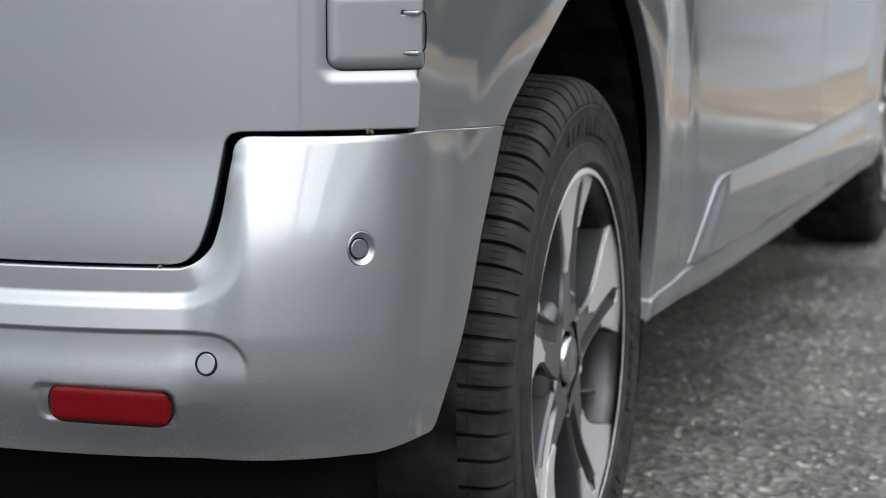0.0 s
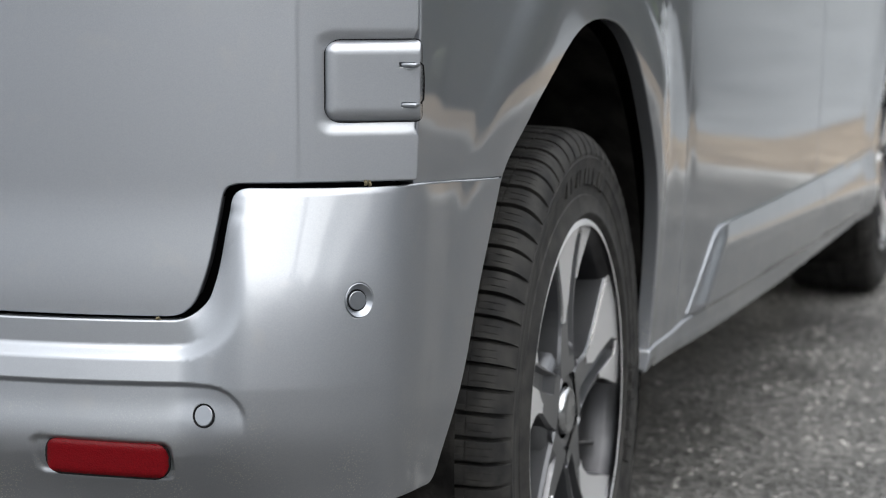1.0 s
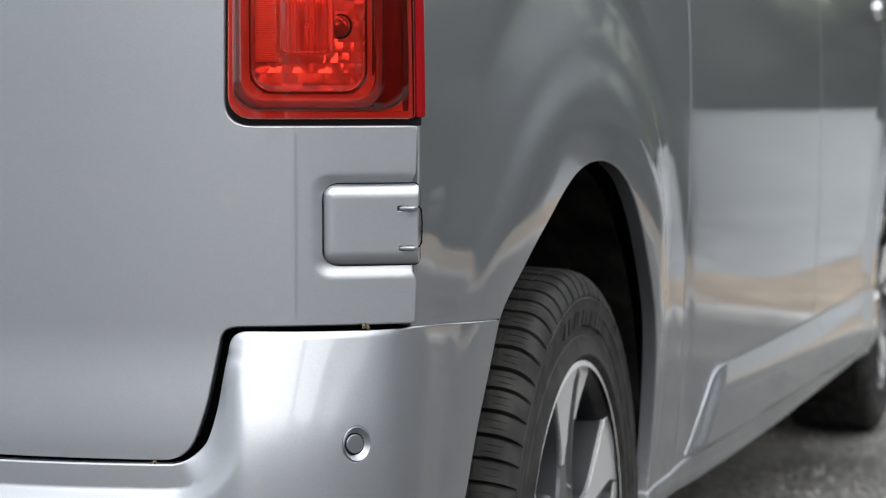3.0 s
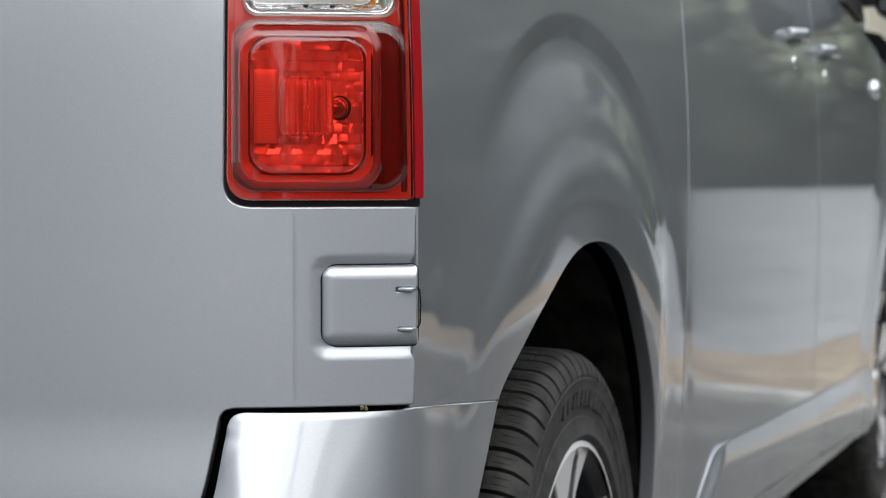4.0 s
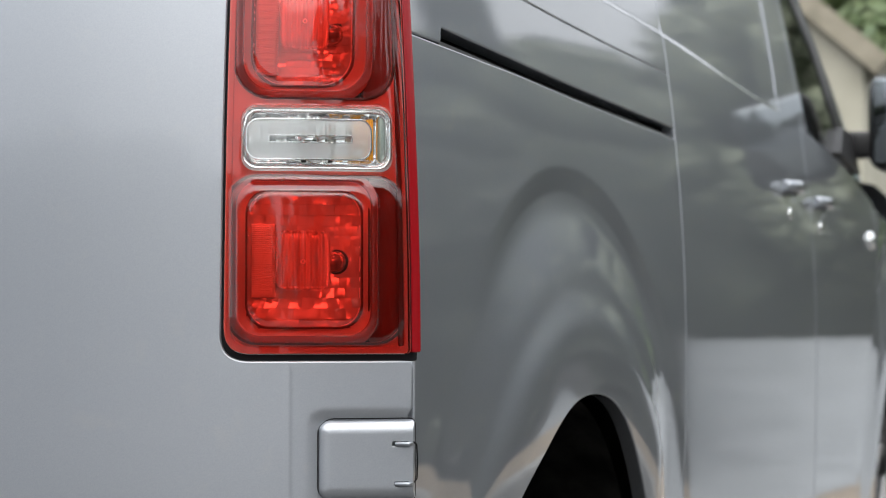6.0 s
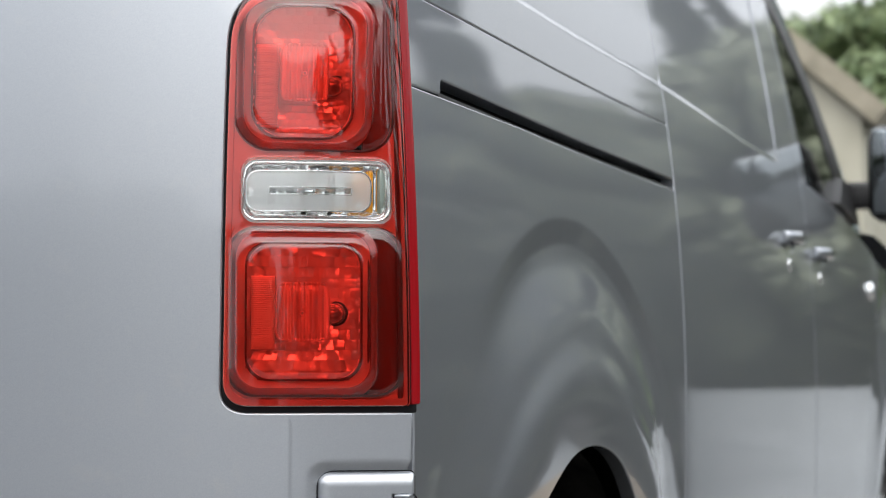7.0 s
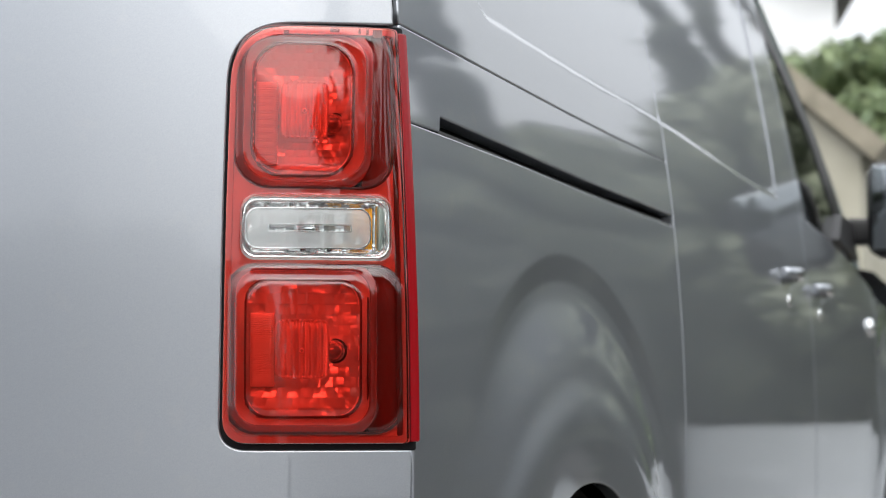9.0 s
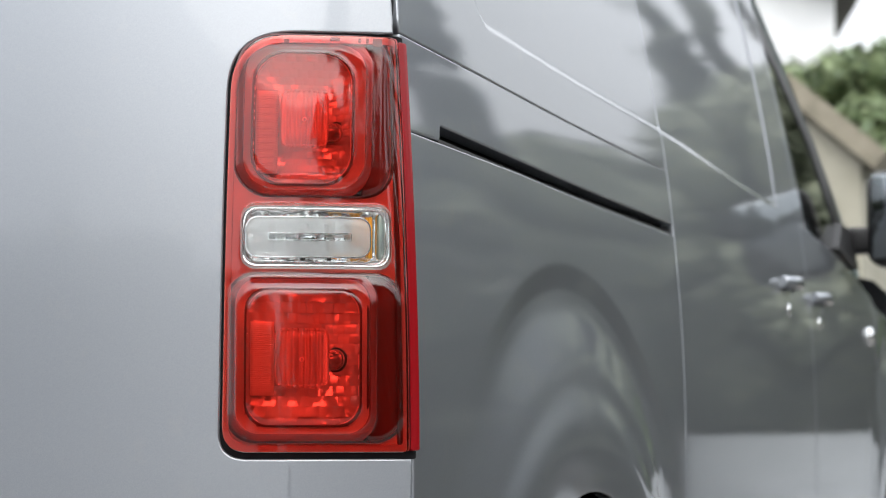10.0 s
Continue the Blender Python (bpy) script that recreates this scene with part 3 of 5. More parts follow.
def door_fn(x, z):
    y = rear_y(x, z)
    # pocket round the hinge cover: a soft dish, then a tight groove along the cover
    qx, qz = abs(x - 0.0125) - 0.0385, abs(z - 0.7455) - 0.0285
    q = math.hypot(max(qx, 0), max(qz, 0)) + min(max(qx, qz), 0) - 0.016
    y += 0.0034 * smooth(-q / 0.0135)
    # the flank of the leaf beside the hinge is pressed a little deeper
    return (x, y + 0.0006 * smooth((x + 0.0535) / 0.003) * smooth((0.825 - z) / 0.004), z)


pocket = [(x, z) for x in np.arange(-0.060, 0.034, 0.0026) for z in np.arange(0.685, 0.808, 0.0026)]
pocket += [(x, z) for x in np.arange(-0.0555, -0.0485, 0.0012) for z in np.arange(0.67, 0.825, 0.006)]
rear_door, _ = both("rear_door", sheet([door], door_fn, 0.0105, 0.002, 0.016, extra=pocket), PAINT, van)
part("door_backing", box_bm(MID * 2 + 0.08, -0.09, -0.70, -0.66, 0.40, 1.78), SEAL, van, "black door inner behind the gaps")
part("corner_backing", box_bm(-0.10, 0.012, -0.665, -0.60, 0.45, 1.24), SEAL, van, "black body inner behind the corner gaps")


# hinge cover, with two slots and a wire clip
def cover_fn(x, z):
    qx, qz = abs(x - 0.0085) - 0.0315, abs(z - 0.7467) - 0.0234
    q = math.hypot(max(qx, 0), max(qz, 0)) + min(max(qx, qz), 0) - 0.0105
    k = 0.0105 * math.sqrt(max(0.0, 1 - (1 - min(1.0, max(0.0, -q) / 0.012)) ** 2))
    return (x, rear_y(x, z) + 0.0062 - k, z)


cov = round_rect(-0.0325, 0.0375, 0.7132, 0.7802, [0.011, 0.005, 0.005, 0.011])
slots = [round_rect(0.0225, 0.0355, 0.7572, 0.7624, 0.0012, 3), round_rect(0.0240, 0.0355, 0.7242, 0.7294, 0.0012, 3)]
hinge = part("hinge_cover", sheet([cov] + slots, cover_fn, 0.0028, 0.0006, 0.003), PAINT, van)
# the shadow gap round the cover, put in as a dark ring
rim = round_rect(-0.0334, 0.0370, 0.7123, 0.7811, [0.0125, 0.004, 0.004, 0.0125])
part("cover_gasket", sheet([rim, cov], lambda x, z: (x, door_fn(x, z)[1] - 0.0006, z), 0.004, 0.0, 0.0), SEAL, hinge, "dark line standing in for the shadow gap round the cover")
for z in (0.7596, 0.7266):
    px, py, _ = cover_fn(0.028, z)
    knuckle = box_bm(0.0237, 0.0375, py - 0.0020, py + 0.010, z - 0.0017, z + 0.0019, 0.0012)
    part("hinge_knuckle", knuckle, SENSOR, hinge, "bright grey hinge knuckle")
    # shade inside the slot, put in as a black sheet
    part("slot_shadow", box_bm(0.0215, 0.0365, py + 0.0075, py + 0.0085, z - 0.004, z + 0.004), SEAL, hinge, "black sheet standing in for the shade inside the slot")
clip = bpy.data.curves.new("clip", "CURVE")
clip.dimensions, clip.bevel_depth = "3D", 0.0007
sp = clip.splines.new("POLY")
wire = [(0.0360, 0.7615), (0.0388, 0.759), (0.0394, 0.747), (0.0390, 0.731), (0.0370, 0.7275)]
sp.points.add(len(wire) - 1)
for q, (x, z) in zip(sp.points, wire):
    q.co = (x, rear_y(x, z) + 0.001, z, 1)
part("hinge_clip", clip, SEAL, hinge, "black wire clip")

# rear bumper with holes for two sensors
S0, Z0 = WIDE.s_of_x(-0.0095), 0.568
S1, Z1 = WIDE.s_of_x(-0.1240), 0.4755


def ellipse(cs, cz, a, b, n=28):
    return [(cs + a * math.cos(2 * math.pi * i / n), cz + b * math.sin(2 * math.pi * i / n)) for i in range(n)]


bump_out = [(WIDE.s_of_x(max(x + 0.0050 * smooth((z - 0.556) / 0.02), MID)), z - 0.0030 - 0.0010 * (1 - smooth((z - 0.556) / 0.05))) for x, z in CUT if x < 0.02]
side_s = [(WIDE.s_of_y(y), z) for y, z in ((-0.657, 0.6575), (-0.440, 0.6415))]
arch_s = [(WIDE.s_of_y(y), z) for y, z in fillet([(-0.440, 0.6415), (-0.4968, 0.545), (-0.5176, 0.477), (-0.5434, 0.4214), (-0.562, 0.379), (-0.6288, 0.3845)], [0, 0.06, 0.05, 0.04, 0.014, 0])]
bumper_loop = [(WIDE.s[0] + 0.002, 0.388)] + bump_out + side_s[:1] + arch_s + [(-0.0145, 0.3880), (WIDE.s_of_x(-0.0114), 0.3890), (WIDE.s_of_x(-0.0687), 0.3865)]
crease = [(WIDE.s_of_x(x), 0.5025 + d) for x in np.arange(-0.40, -0.115, 0.0022) for d in (-0.0105, -0.008, -0.006, -0.0045, -0.003, -0.0018, -0.0006, 0.0006, 0.0020, 0.0040)]
crease += [(WIDE.s_of_x(x), z) for x in np.arange(-0.135, -0.08, 0.002) for z in np.arange(0.462, 0.507, 0.002)]
crease += [(WIDE.s_of_x(x), z) for x in np.arange(-0.278, -0.138, 0.0026) for z in np.arange(0.412, 0.462, 0.0026)]
cut_line = np.array(resample(CUT, 0.004)[:-1])
cut_line = cut_line[(cut_line[:, 0] > -0.46) & (cut_line[:, 0] < -0.1)]
cut_tan = np.gradient(cut_line, axis=0)
cut_tan /= np.hypot(*cut_tan.T)[:, None]
crease += [(WIDE.s_of_x(x + tz * d), z - tx * d) for (x, z), (tx, tz) in zip(cut_line, cut_tan) for d in np.arange(0.003, 0.043, 0.0018)]
bumper_mesh = sheet([bumper_loop, ellipse(S0, Z0, 0.0140, 0.0156), ellipse(S1, Z1, 0.0100, 0.0104)], bumper_fn, 0.0052, 0.002, 0.014, extra=crease)
bumper, _ = both("rear_bumper", bumper_mesh, PAINT, van)
# added box: its near-black colour stands in for the shade below the bumper
part("rear_valance", box_bm(2 * MID + 0.30, -0.06, -0.66, -0.36, 0.20, 0.40, 0.03), UNDER, van, "near-black box standing in for the shade under the bumper")
part("bumper_backing", box_bm(2 * MID + 0.05, -0.05, -0.72, -0.60, 0.41, 0.545), SEAL, van, "black bumper inner")


def surface_frame(s, z):
    h = 1e-3
    p = Vector(bumper_fn(s, z))
    du = Vector(bumper_fn(s + h, z)) - Vector(bumper_fn(s - h, z))
    dv = Vector(bumper_fn(s, z + h)) - Vector(bumper_fn(s, z - h))
    n = du.cross(dv).normalized()
    u = du.normalized()
    return Matrix((u, n.cross(u), n)).transposed().to_4x4(), p


def sensor(s, z, profile, sx, sz, label):
    rot, p = surface_frame(s, z)
    me = lathe(profile, 40, "z")
    me.transform(Matrix.Translation(p) @ rot @ Matrix.Diagonal((sx, sz, 1, 1)))
    return part("parking_sensor", me, SENSOR, van, label)


up_s = sensor(S0, Z0, [(-0.004, 0.0140), (0.0004, 0.0139), (0.0008, 0.0134), (0.0004, 0.0129), (-0.0048, 0.0094), (-0.0050, 0.0086)], 0.92, 1.03, "grey parking sensor in a conical dish")
rot, p = surface_frame(S0, Z0)
me = lathe([(-0.0046, 0.0090), (-0.0046, 0.0078)], 32, "z")
me.transform(Matrix.Translation(p) @ rot)
part("sensor_ring", me, SEAL, up_s, "black sensor ring")
me = lathe([(-0.008, 0.0080), (-0.0037, 0.0079), (-0.0031, 0.0076), (-0.0029, 0.0072), (-0.0029, 0.0071), (-0.0029, 0.0)], 32, "z")
me.transform(Matrix.Translation(p) @ rot)
part("sensor_face", me, SENSOR, up_s)
lo_s = sensor(S1, Z1, [(-0.006, 0.0083), (-0.0003, 0.0082), (0.0001, 0.0080), (0.0002, 0.0076), (0.0002, 0.0075), (0.0002, 0.0)], 1.0, 1.05, "grey flush parking sensor with a black ring")
rot, p = surface_frame(S1, Z1)
me = lathe([(-0.003, 0.0106), (0.0003, 0.0100), (0.0004, 0.0097), (0.0003, 0.0087), (-0.003, 0.0085)], 32, "z")
me.transform(Matrix.Translation(p) @ rot)
part("sensor_ring", me, SEAL, lo_s, "black sensor ring")

# red reflector in its pocket
SR0, SR1 = WIDE.s_of_x(-0.2525), WIDE.s_of_x(-0.1525)


def reflex_fn(s, z):
    x, y, nx, ny = WIDE.at(s)
    q = min((s - SR0) / 0.006, (SR1 - s) / 0.006, (z - 0.4235) / 0.006, (0.4535 - z) / 0.006, 1.0)
    k = 0.0222 + 0.004 * math.sqrt(max(0.0, 1 - (1 - max(0.0, q)) ** 2))
    return (x + nx * k, y + ny * k - 0.0015, z - 0.0005 - (s - SR0) * 0.03)


reflector = part("rear_reflector", sheet([round_rect(SR0, SR1, 0.4235, 0.4535, 0.0125)], reflex_fn, 0.003, 0.0006, 0.008), REFLEX, van, "red plastic rear reflector")


# dark sheet behind the reflector: the gap's shade put in as colour
def gap_shade_fn(s, z):
    x, y, nx, ny = WIDE.at(s)
    return (x + nx * 0.0225, y + ny * 0.0225 - 0.0015, z - 0.0005 - (s - SR0) * 0.03)


gap_shade_loop = round_rect(SR0 - 0.0012, SR1 + 0.0010, 0.4225, 0.4546, 0.0132)
part("reflector_gasket", sheet([gap_shade_loop], gap_shade_fn, 0.004, 0.0005, 0.002), SEAL, reflector, "dark sheet standing in for the shaded gap round the reflector")


# ---- wheels ----
BLOCKS = 74


def tyre_profile():
    """(across, radius, groove depth, sipe depth) from the inner rim edge over the outer sidewall and the tread to the back."""
    out = [(a, r, 0, 0) for a, r in ((-0.004, 0.218), (0.0, 0.222), (0.0030, 0.2250), (0.0062, 0.2280), (0.0070, 0.2300), (0.0064, 0.2325), (0.0062, 0.2400),
                                     (0.0085, 0.2500), (0.0092, 0.2520), (0.0086, 0.2535), (0.0108, 0.2600), (0.0130, 0.2690), (0.0140, 0.2700), (0.0142, 0.2720),
                                     (0.0162, 0.2850), (0.0170, 0.2860), (0.0166, 0.2885), (0.0178, 0.2980), (0.0184, 0.3000), (0.0170, 0.3020))]
    out += [(0.0182, 0.3060, 0.0030, 0), (0.0165, 0.3125, 0.0062, 0), (0.0140, 0.3185, 0.0085, 0), (0.0105, 0.3245, 0.0100, 0), (0.006, 0.3295, 0.0105, 0.0), (0.001, 0.333, 0.0105, 0.0006), (-0.005, 0.3352, 0.0100, 0.0012)]

    def crown(a, groove, sipe, sink=0.0):
        return (a, 0.3362 + 0.0035 * (1 - ((a + 0.1025) / 0.097) ** 2) - sink, max(0.0, groove - sink), max(0.0, sipe - sink))
    out += [crown(a, 0.0095, 0.0013) for a in (-0.010, -0.016, -0.0218)]
    out += [crown(-0.0222, 0.0095, 0.0013, 0.0016), crown(-0.0232, 0.0095, 0.0013, 0.0016), crown(-0.0236, 0.0095, 0.0013)]
    out += [crown(a, 0.0095, 0.0013) for a in (-0.030, -0.038, -0.046, -0.0530)]
    edges = (-0.058, -0.107, -0.157)
    for k, c in enumerate(edges):
        out += [crown(c + 0.0045, 0.0065, 0.0022), crown(c + 0.0040, 0, 0, 0.0075), crown(c - 0.0040, 0, 0, 0.0075), crown(c - 0.0045, 0.0065, 0.0022)]
        stop = edges[k + 1] + 0.006 if k < 2 else -0.198
        out += [crown(a, 0.0062, 0.0022) for a in np.linspace(c - 0.010, stop, 5)]
    return out + [(a, r, 0, 0) for a, r in ((-0.199, 0.3352), (-0.206, 0.332), (-0.214, 0.322), (-0.222, 0.30), (-0.226, 0.27), (-0.222, 0.24), (-0.212, 0.218))]


def tyre():
    """Tread blocks between lateral grooves, each cut by two fine sipes; the grooves sweep back across the tread."""
    prof = tyre_profile()
    cuts = [(0.0, 0, 0), (0.018, 1, 0), (0.185, 1, 0), (0.203, 0, 0), (0.27, 0, 0), (0.408, 0, 0), (0.416, 0, 1), (0.432, 0, 1), (0.440, 0, 0), (0.58, 0, 0), (0.708, 0, 0), (0.716, 0, 1), (0.732, 0, 1), (0.740, 0, 0), (0.87, 0, 0)]
    rng = random.Random(5)
    verts, faces = [], []
    pitch = [rng.choice((0.90, 1.0, 1.1)) for _ in range(BLOCKS)]
    turn = 2 * math.pi / sum(pitch)
    at = 0.0
    for w in pitch:
        for f, groove, sipe in cuts:
            for a, r, dg, ds in prof:
                inward = max(0.0, 0.006 - a)
                sweep = 0.16 * min(inward, 0.05) / 0.05 + 0.9 * max(0.0, min(inward, 0.16) - 0.056) / 0.05
                bend = 0.10 * max(0.0, 1 - abs(inward - 0.030) / 0.012) * (1 if sipe else 0)
                th = -(at + (f + sweep * 0.55 + bend) * w) * turn
                rr = r - dg * groove - ds * sipe
                flat = a - 0.0125 * smooth((r - 0.226) / 0.045) * smooth((a + 0.16) / 0.10)
                rr = 0.222 + (rr - 0.222) * 0.905 if rr > 0.222 else rr
                verts.append((flat, rr * math.cos(th), rr * math.sin(th)))
        at += w
    m, n = len(prof), BLOCKS * len(cuts)
    for i in range(n):
        j = (i + 1) % n
        faces += [(i * m + k, i * m + k + 1, j * m + k + 1, j * m + k) for k in range(m - 1)]
    return mesh_of("tyre", verts, faces)


tyre_mesh = tyre()
tyre_mesh.set_sharp_from_angle(angle=radians(28))
SPOKES = 5


def spoke_x(r):
    t = (r - 0.045) / 0.168
    return -0.012 + 0.008 * t - 0.006 * math.sin(math.pi * t)


def spoke_hi(r):
    return 0.030 - 0.013 * smooth((r - 0.05) / 0.06) + 0.072 * smooth((r - 0.105) / 0.125) ** 1.2


def spoke_lo(r):
    return -0.036 - 0.004 * smooth((r - 0.06) / 0.1) - 0.044 * smooth((r - 0.140) / 0.085)


def ribbon(rows_of, angle):
    """Loft rows of (across, forward) pairs set at growing radius."""
    bm = bmesh.new()
    rows = [[bm.verts.new((x + d, r * math.cos(angle) - w * math.sin(angle), r * math.sin(angle) + w * math.cos(angle))) for w, d in prof] for r, x, prof in rows_of]
    for a, b in zip(rows[:-1], rows[1:]):
        for j in range(len(a) - 1):
            bm.faces.new((a[j], a[j + 1], b[j + 1], b[j]))
    bmesh.ops.recalc_face_normals(bm, faces=bm.faces[:])
    return bm


def spoke_bm(angle):
    """One dark spoke: split by a groove, widening to the rim."""
    rows = []
    for i in range(19):
        t = i / 18
        r = 0.042 + 0.172 * t
        hi, lo = spoke_hi(r), spoke_lo(r)
        g = 0.010 * smooth((t - 0.10) / 0.15) * smooth((1.0 - t) / 0.06)
        prof = [(lo - 0.004, -0.055), (lo, -0.004), (lo + 0.003, 0.0), (-0.0325, 0.0), (-0.030, -g), (-0.011, -g), (-0.0085, 0.0), (hi - 0.003, 0.0), (hi, -0.004), (hi + 0.004, -0.055)]
        rows.append((r, spoke_x(r), prof))
    return ribbon(rows, angle)


def facet_bm(angle, side):
    """A machined wedge on the outer end of a spoke, on one side of its groove."""
    rows = []
    r0 = 0.104 if side > 0 else 0.150
    for i in range(13):
        r = r0 + (0.2168 - r0) * i / 12
        close = smooth((r - 0.203) / 0.008)
        if side > 0:
            a, b = -0.0075 - 0.012 * close, spoke_hi(r) - 0.002
            a = min(a + 0.012 * (1 - smooth((r - r0) / 0.03)), b - 0.001)
        else:
            a, b = spoke_lo(r) + 0.002, -0.034 + 0.014 * close
            a = min(a, b - 0.001)
        rows.append((r, spoke_x(r) + 0.0012, [(a, -0.003), (a, 0.0), (b, 0.0), (b, -0.003)]))
    return ribbon(rows, angle)


def to_mesh(bm, name):
    me = bpy.data.meshes.new(name)
    bm.normal_update()
    bm.to_mesh(me)
    bm.free()
    return me


barrel_mesh = lathe([(0.0005, 0.2225), (-0.004, 0.2165), (-0.010, 0.2105), (-0.018, 0.2075), (-0.040, 0.2055), (-0.10, 0.198), (-0.19, 0.200), (-0.214, 0.216)], 96)
lip_mesh = lathe([(0.0022, 0.2142), (0.0031, 0.2152), (0.0030, 0.2162), (0.0013, 0.2200), (0.0007, 0.2217)], BLOCKS * 18)
hub_mesh = lathe([(-0.0400, 0.078), (-0.0240, 0.076), (-0.0185, 0.070), (-0.0160, 0.055), (-0.0140, 0.036), (-0.0160, 0.0325)], 64)
cap_mesh = lathe([(-0.0180, 0.0279), (-0.0110, 0.0275), (-0.0085, 0.0254), (-0.0082, 0.0224), (-0.0090, 0.0211), (-0.0075, 0.0138), (-0.0070, 0.0000)], 48)
disc_mesh = lathe([(-0.115, 0.05), (-0.105, 0.07), (-0.105, 0.148), (-0.128, 0.150), (-0.128, 0.06)], 64)
hole_mesh = lathe([(-0.0125, 0.0135), (-0.0145, 0.0122), (-0.0360, 0.0118)], 24)
nut_mesh = lathe([(-0.0360, 0.0098), (-0.0240, 0.0095), (-0.0215, 0.0080), (-0.0210, 0.0)], 6)
valve_mesh = lathe([(-0.03, 0.0042), (-0.012, 0.0040), (-0.010, 0.0032), (-0.002, 0.0032), (-0.001, 0.0)], 16)
spoke_meshes, facet_meshes = [], []
for i in range(SPOKES):
    th = radians(90 + 72 * i)
    spoke_meshes.append(to_mesh(spoke_bm(th), "spoke"))
    facet_meshes += [to_mesh(facet_bm(th, s), "facet") for s in (-1, 1)]


def sidewall_mark(a0, a1, r0, r1):
    """A raised block on the sidewall, standing in for lettering."""
    bm = bmesh.new()
    n = 3
    rows = []
    for i in range(n + 1):
        th = radians(a0 + (a1 - a0) * i / n)
        rows.append([bm.verts.new((x, r * math.cos(th), r * math.sin(th))) for x, r in ((-0.0020, r0), (0.0040, r0), (0.0052, r1), (-0.0015, r1))])
    for a, b in zip(rows[:-1], rows[1:]):
        for j in range(3):
            bm.faces.new((a[j], a[j + 1], b[j + 1], b[j]))
    bm.faces.new(rows[0])
    bm.faces.new(rows[-1][::-1])
    bmesh.ops.recalc_face_normals(bm, faces=bm.faces[:])
    return to_mesh(bm, "sidewall_mark")


mark_meshes = [sidewall_mark(c + 4.3 * i, c + 4.3 * i + w, 0.262, 0.281) for c, n in ((68, 9), (285, 8), (335, 7)) for i, w in zip(range(n), (3.2, 1.6, 3.0, 3.4, 2.2, 3.2, 1.4, 3.0, 2.6))]


def wheel(at, turn):
    w = thing("wheel", "", "")
    for key in ("label", "category"):
        if key in w:
            del w[key]
    w.parent = van
    w.matrix_local = pose(*at, 0, 0, turn) @ Matrix.Scale(0.987, 4)
    w["label"] = "black tyre on a dark alloy wheel with machined faces"

    def bit(name, me, mat, label=""):
        ob = new(name, me)
        if not me.materials:
            me.materials.append(mat)
        ob.parent = w
        if label:
            ob["label"] = label
        return ob
    bit("tyre", tyre_mesh, RUBBER, "black rubber tyre with worn tread blocks")
    for me in mark_meshes:
        bit("sidewall_mark", me, RUBBER)
    bit("barrel", barrel_mesh, BARREL, "silver wheel barrel")
    bit("rim_lip", lip_mesh, MACHINED, "bright machined rim edge")
    bit("hub", hub_mesh, ALLOY, "dark grey hub")
    bit("hub_cap", cap_mesh, DIM_CHROME, "chrome hub cap with a plain emblem")
    bit("brake_disc", disc_mesh, STEEL, "steel brake disc")
    for me in spoke_meshes:
        bit("spoke", me, ALLOY, "dark grey split spoke")
    for me in facet_meshes:
        bit("spoke_face", me, MACHINED, "machined spoke face")
    for i in range(5):
        a = radians(54 + 72 * i)
        for name, me, mat in (("bolt_hole", hole_mesh, ALLOY), ("wheel_bolt", nut_mesh, STEEL)):
            bit(name, me, mat).matrix_local = pose(0, 0.0545 * math.cos(a), 0.0545 * math.sin(a))
    bit("tyre_valve", valve_mesh, BLACK, "black tyre valve").matrix_local = pose(-0.02, 0.185 * math.cos(radians(-24)), 0.185 * math.sin(radians(-24)), 0, 0, 15)
    return w


for y in (REAR_AXLE, FRONT_AXLE):
    wheel((WHEEL_X, y, WHEEL_Z), 0)
    wheel((2 * MID - WHEEL_X, y, WHEEL_Z), 180)
for cy, cz, cr in ((ARCH_Y, ARCH_Z, ARCH_R), FRONT_ARCH):
    for flip in (False, True):
        me = lathe([(0.016, cr + 0.007), (-0.02, cr + 0.02), (-0.30, cr + 0.02), (-0.31, 0.0)], 48, "x", radians(-25), radians(230))
        bm = bmesh.new()
        bm.from_mesh(me)
        for v in bm.verts:
            v.co.y += cy
            v.co.z += cz - 0.006
            if flip:
                v.co.x = 2 * MID - v.co.x
        part("arch_liner", bm, LINER, van, "black felt wheel-arch liner")
axle = lathe([(-1.55, 0.035), (-0.15, 0.035)], 20)
axle.transform(pose(-0.05, REAR_AXLE, WHEEL_Z))
part("rear_axle", axle, LINER, van, "black axle tube")


# ---- tail lamp ----
def lx(p):
    return 0.038 + (p - 740) * 0.000409


def lz(p):
    return 0.8286 + (812 - p) * 0.000468


def sd_box(x, z, x0, x1, z0, z1, r):
    qx, qz = abs(x - (x0 + x1) / 2) - (x1 - x0) / 2 + r, abs(z - (z0 + z1) / 2) - (z1 - z0) / 2 + r
    return math.hypot(max(qx, 0), max(qz, 0)) + min(max(qx, qz), 0) - r


def dome(d, width, height):
    """A rounded step of that height over that width, inside the edge d = 0."""
    return height * smooth(-d / width)


def lamp_at(s, z, k):
    x, y, nx, ny = TIGHT.at(s)
    f = rear_y(0, z) - rear_y(0, 0.75)
    return (x + nx * k + lean_x(z) * smooth((s + 0.03) / 0.03), y + ny * k + f, z)


LS = TIGHT.s_of_x
L1 = 0.010
LENS_END = -0.0050
MIDDLE = (lx(424), lx(702), lz(482), lz(364), 0.013)


